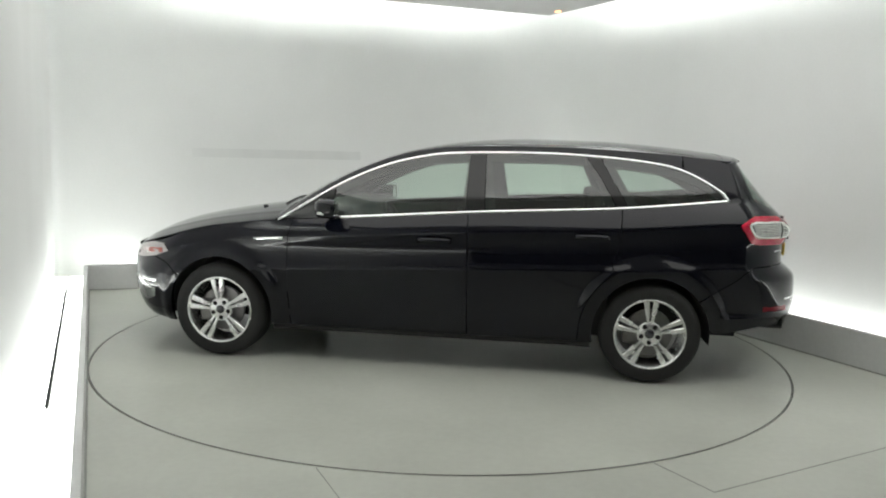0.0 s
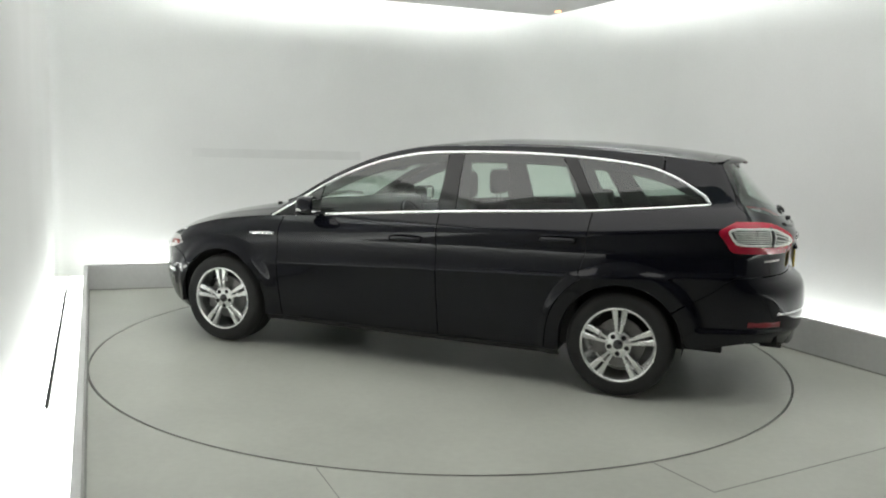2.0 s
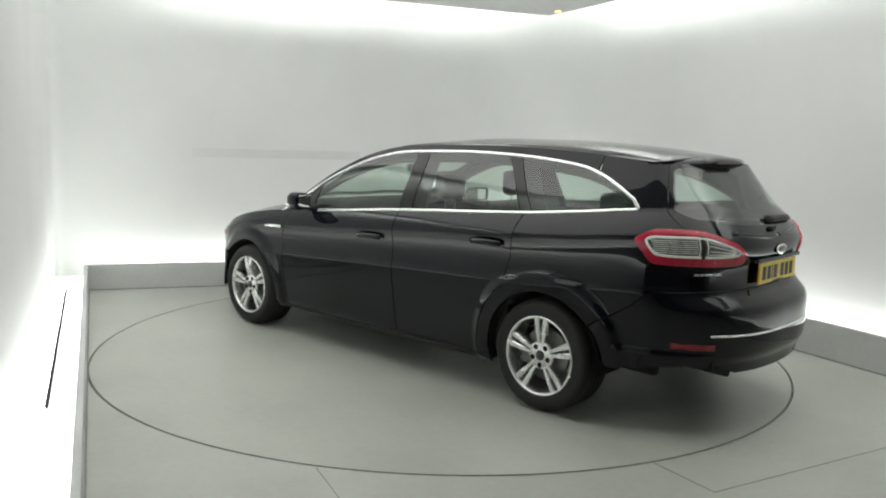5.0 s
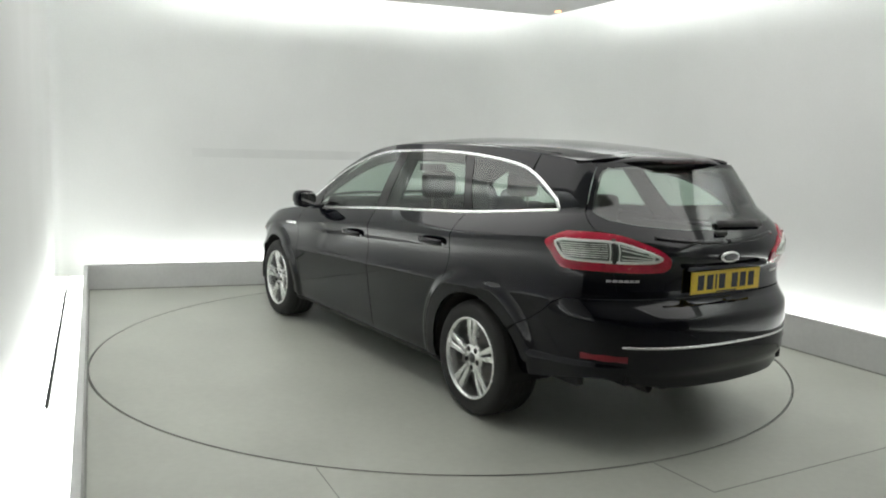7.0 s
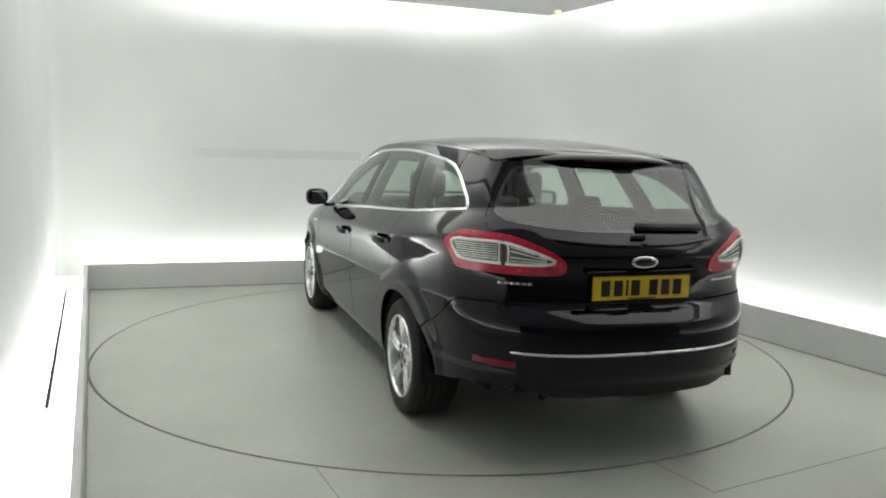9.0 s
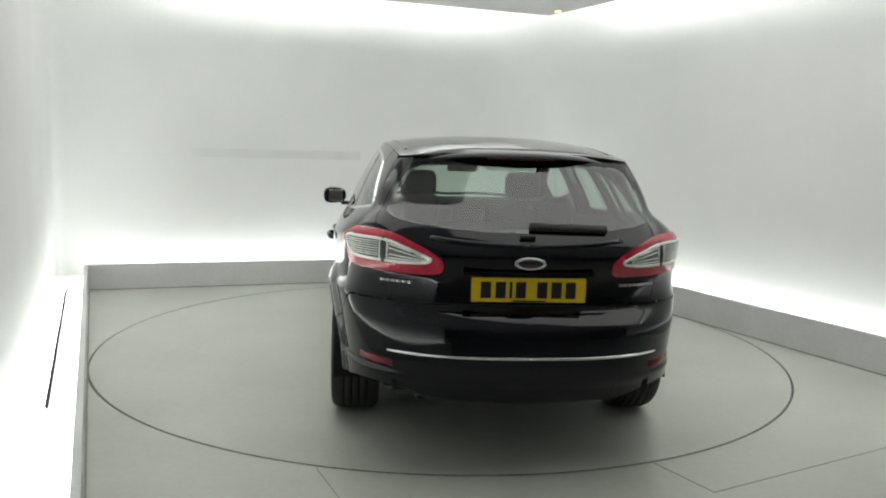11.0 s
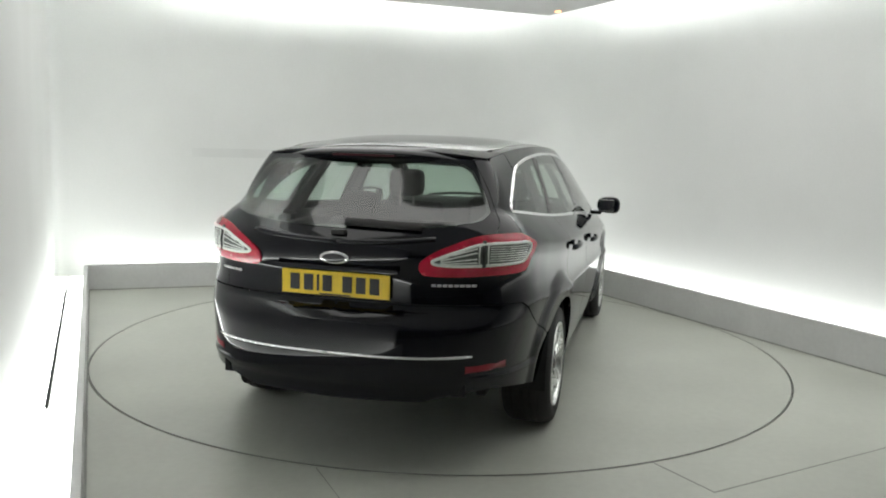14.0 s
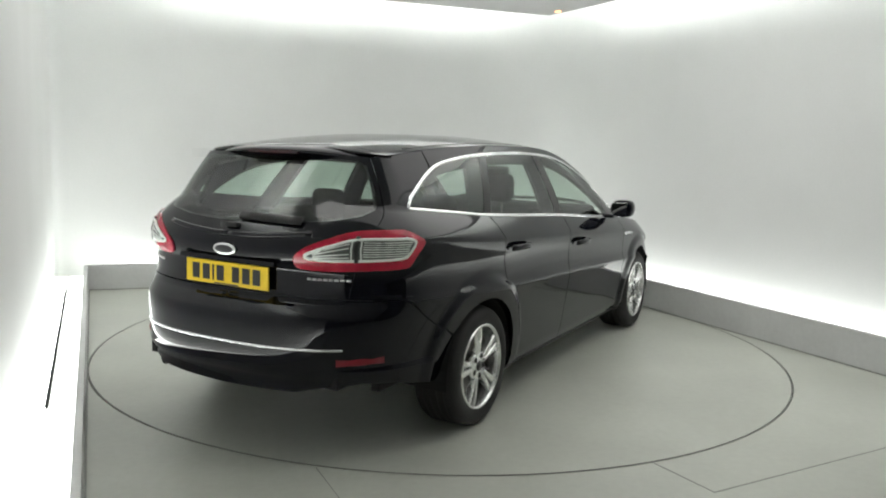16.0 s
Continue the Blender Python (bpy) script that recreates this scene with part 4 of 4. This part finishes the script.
# ---- underbody and cabin ----
for x, s in spots:
    bm = bmesh.new()
    rows = []
    for i in range(25):
        a = radians(-8 + 196 * i / 24)
        c, d = math.cos(a), math.sin(a)
        rows.append([bm.verts.new((x + r * c, s * y, HUBZ + r * d)) for r, y in ((0.366, 0.885), (0.36, 0.70), (0.36, 0.62), (0.05, 0.62))])
    for r0, r1 in zip(rows, rows[1:]):
        for k in range(3):
            bm.faces.new((r0[k], r0[k + 1], r1[k + 1], r1[k]))
    bmesh.ops.recalc_face_normals(bm, faces=bm.faces)
    part("wheel_well", bm, M_UNDER, car, "dark wheel well lining")
for sd in ("L", "R"):
    panel("centre_pillar_trim", belt(-0.19, -0.42, -0.02, 4) + uline(-0.36, -0.22, 0.03, 4), skin, car, M_INNER, sd, lift=-0.05, step=0.04, depth=0.02)
    panel("rear_pillar_trim", belt(-1.16, -1.36, -0.02, 4) + [(-1.25, 1.25)] + uline(-1.14, -0.97, 0.03, 4) + [(-1.07, 1.25)], skin, car, M_INNER, sd, lift=-0.05, step=0.04, depth=0.02)
    panel("header_trim", uline(0.95, -1.6, -0.035, 30) + uline(-1.6, 0.95, 0.03, 30), skin, car, M_INNER, sd, lift=-0.045, step=0.04, depth=0.02)
    panel("tail_pillar_trim", uline(-1.87, -1.60, -0.03, 8) + [(-1.62, 1.40), (-1.95, 1.36), (-2.0, 1.16), (-1.86, 1.15)], skin, car, M_INNER, sd, lift=-0.05, step=0.05, depth=0.02)
bm = bmesh.new()
box(bm, -1.10, 1.95, -0.60, 0.60, 0.23, 0.42)
box(bm, -2.3, -1.10, -0.60, 0.60, 0.36, 0.45)
box(bm, -1.03, 1.03, -0.84, 0.84, 0.21, 0.30)
part("underbody", bm, M_UNDER, car, "dark underbody")
bm = bmesh.new()
box(bm, 1.10, 2.15, -0.60, 0.60, 0.40, 0.66)
part("engine_bay", bm, M_UNDER, car)
bm = bmesh.new()
box(bm, -2.20, -1.15, -0.58, 0.58, 0.40, 0.66)
part("load_floor", bm, M_INNER, car, "black carpeted load floor")
for s in (1, -1):
    for nm, x0, x1, y0, y1, z1 in (("door_card", 0.90, -1.15, 0.79, 0.83, 0.99), ("load_trim", -1.15, -2.0, 0.58, 0.63, 1.03)):
        bm = bmesh.new()
        box(bm, min(x0, x1), max(x0, x1), y0, y1, 0.28, z1, 0.01)
        if nm == "door_card":
            for v in bm.verts:
                if v.co.z > 0.9:
                    v.co.z += (v.co.x * -0.055)
        bmesh.ops.scale(bm, verts=bm.verts, vec=(1, s, 1))
        bmesh.ops.recalc_face_normals(bm, faces=bm.faces)
        part(nm, bm, M_INNER, car, "black interior trim panel")
panel("headlining", [(0.30, 0), (0.30, 0.57), (-1.86, 0.57), (-1.94, 0.4), (-1.95, 0)], top, car, M_LIGHTTRIM, "B", step=0.06, lift=-0.028, depth=0.004, label="pale grey cloth headlining")


def seat(name, x, y, width, lean, zb0, zt, parent):
    s = empty(name, parent)
    tagged(s, "dark cloth car seat with headrest")
    bm = bmesh.new()
    box(bm, x - 0.05, x + 0.46, y - width / 2, y + width / 2, 0.42, 0.60, 0.05)
    part("cushion", bm, M_SEAT, s, smooth=True)
    bm = bmesh.new()
    m = Matrix.Translation((x, 0, zb0)) @ Matrix.Rotation(radians(-lean), 4, "Y")
    box(bm, -0.06, 0.06, y - width / 2, y + width / 2, 0.0, zt - zb0, 0.05, m)
    part("backrest", bm, M_SEAT, s, smooth=True)
    return s


def headrest(x, y, z, parent, w=0.25):
    bm = bmesh.new()
    box(bm, x - 0.05, x + 0.05, y - w / 2, y + w / 2, z, z + 0.19, 0.048)
    for v in bm.verts:
        v.co.y = y + (v.co.y - y) * (0.88 + 0.12 * math.sin(math.pi * min(max((v.co.z - z) / 0.19, 0), 1)))
    hr = part("headrest", bm, M_SEAT, parent, "padded cloth headrest", smooth=True)
    bm = bmesh.new()
    for k in (-0.05, 0.05):
        box(bm, x - 0.005, x + 0.005, y + k - 0.005, y + k + 0.005, z - 0.08, z + 0.02)
    part("headrest_posts", bm, M_DISC, hr)


for y in (0.37, -0.37):
    s = seat("front_seat", -0.06, y, 0.50, 16, 0.55, 1.08, car)
    headrest(-0.245, y, 1.105, s, 0.26)
s = seat("rear_seat", -0.86, 0, 1.25, 20, 0.55, 1.03, car)
for y in (0.40, -0.40):
    headrest(-1.07, y, 0.99, s, 0.23)
bm = bmesh.new()
box(bm, 0.55, 0.88, -0.70, 0.70, 0.60, 1.045, 0.05)
part("dashboard", bm, M_INNER, car, "black padded dashboard", smooth=True)
bm = bmesh.new()
R0, r0 = 0.185, 0.015
ring = []
for i in range(32):
    a = 2 * math.pi * i / 32
    ring.append([bm.verts.new((0, (R0 + r0 * math.cos(b)) * math.cos(a), (R0 + r0 * math.cos(b)) * math.sin(a))) for b in [2 * math.pi * j / 8 for j in range(8)]])
for i in range(32):
    for j in range(8):
        a, b = ring[i], ring[(i + 1) % 32]
        bm.faces.new((a[j], a[(j + 1) % 8], b[(j + 1) % 8], b[j]))
for rr in ring:
    for j, v in enumerate(rr):
        v.co.x = r0 * math.sin(2 * math.pi * j / 8)
box(bm, -0.02, 0.02, -0.17, 0.17, -0.03, 0.03, 0.01)
bmesh.ops.transform(bm, matrix=Matrix.Translation((0.47, -0.37, 0.84)) @ Matrix.Rotation(radians(24), 4, "Y"), verts=bm.verts)
bmesh.ops.recalc_face_normals(bm, faces=bm.faces)
part("steering_wheel", bm, M_INNER, car, "black steering wheel", smooth=True)
bm = bmesh.new()
box(bm, 0.43, 0.47, -0.14, 0.10, 1.265, 1.32, 0.02)
part("interior_mirror", bm, M_INNER, car, "black interior mirror", smooth=True)

# windscreen wipers and washer jets
for y0, y1 in ((-0.55, 0.05), (0.02, 0.60)):
    bm = bmesh.new()
    pts = []
    for i in range(7):
        y = y0 + (y1 - y0) * i / 6
        x = 1.062 - 0.05 * abs(y) - 0.015 * math.sin(math.pi * i / 6)
        p = top(x, 0.6 * abs(y) / YR(x))
        pts.append(Vector((p.x + 0.012, y, p.z + 0.012)))
    sweep(bm, pts, [Vector((0.55, 0, 0.83))] * 7, 0.02, 0.018)
    part("windscreen_wiper", bm, M_PLASTIC, car, "black windscreen wiper", smooth=True)
for y in (0.33, -0.33):
    bm = bmesh.new()
    p = bonnet(1.30, 0.6 * abs(y) / hw(1.30, zb(1.30)))
    box(bm, p.x - 0.015, p.x + 0.015, y - 0.012, y + 0.012, p.z - 0.004, p.z + 0.012, 0.004)
    part("washer_jet", bm, M_PLASTIC, car, "small black washer jet", smooth=True)


def motions():
    """The turntable and the car on it turn together."""
    walk(turntable, [(t, pose(CX, CY, 0, 0, 0, a)) for t, a in TURN])
    walk(car, [(t, pose(CX, CY, 0, 0, 0, a) @ pose(OX, OY, 0)) for t, a in TURN])


motions()
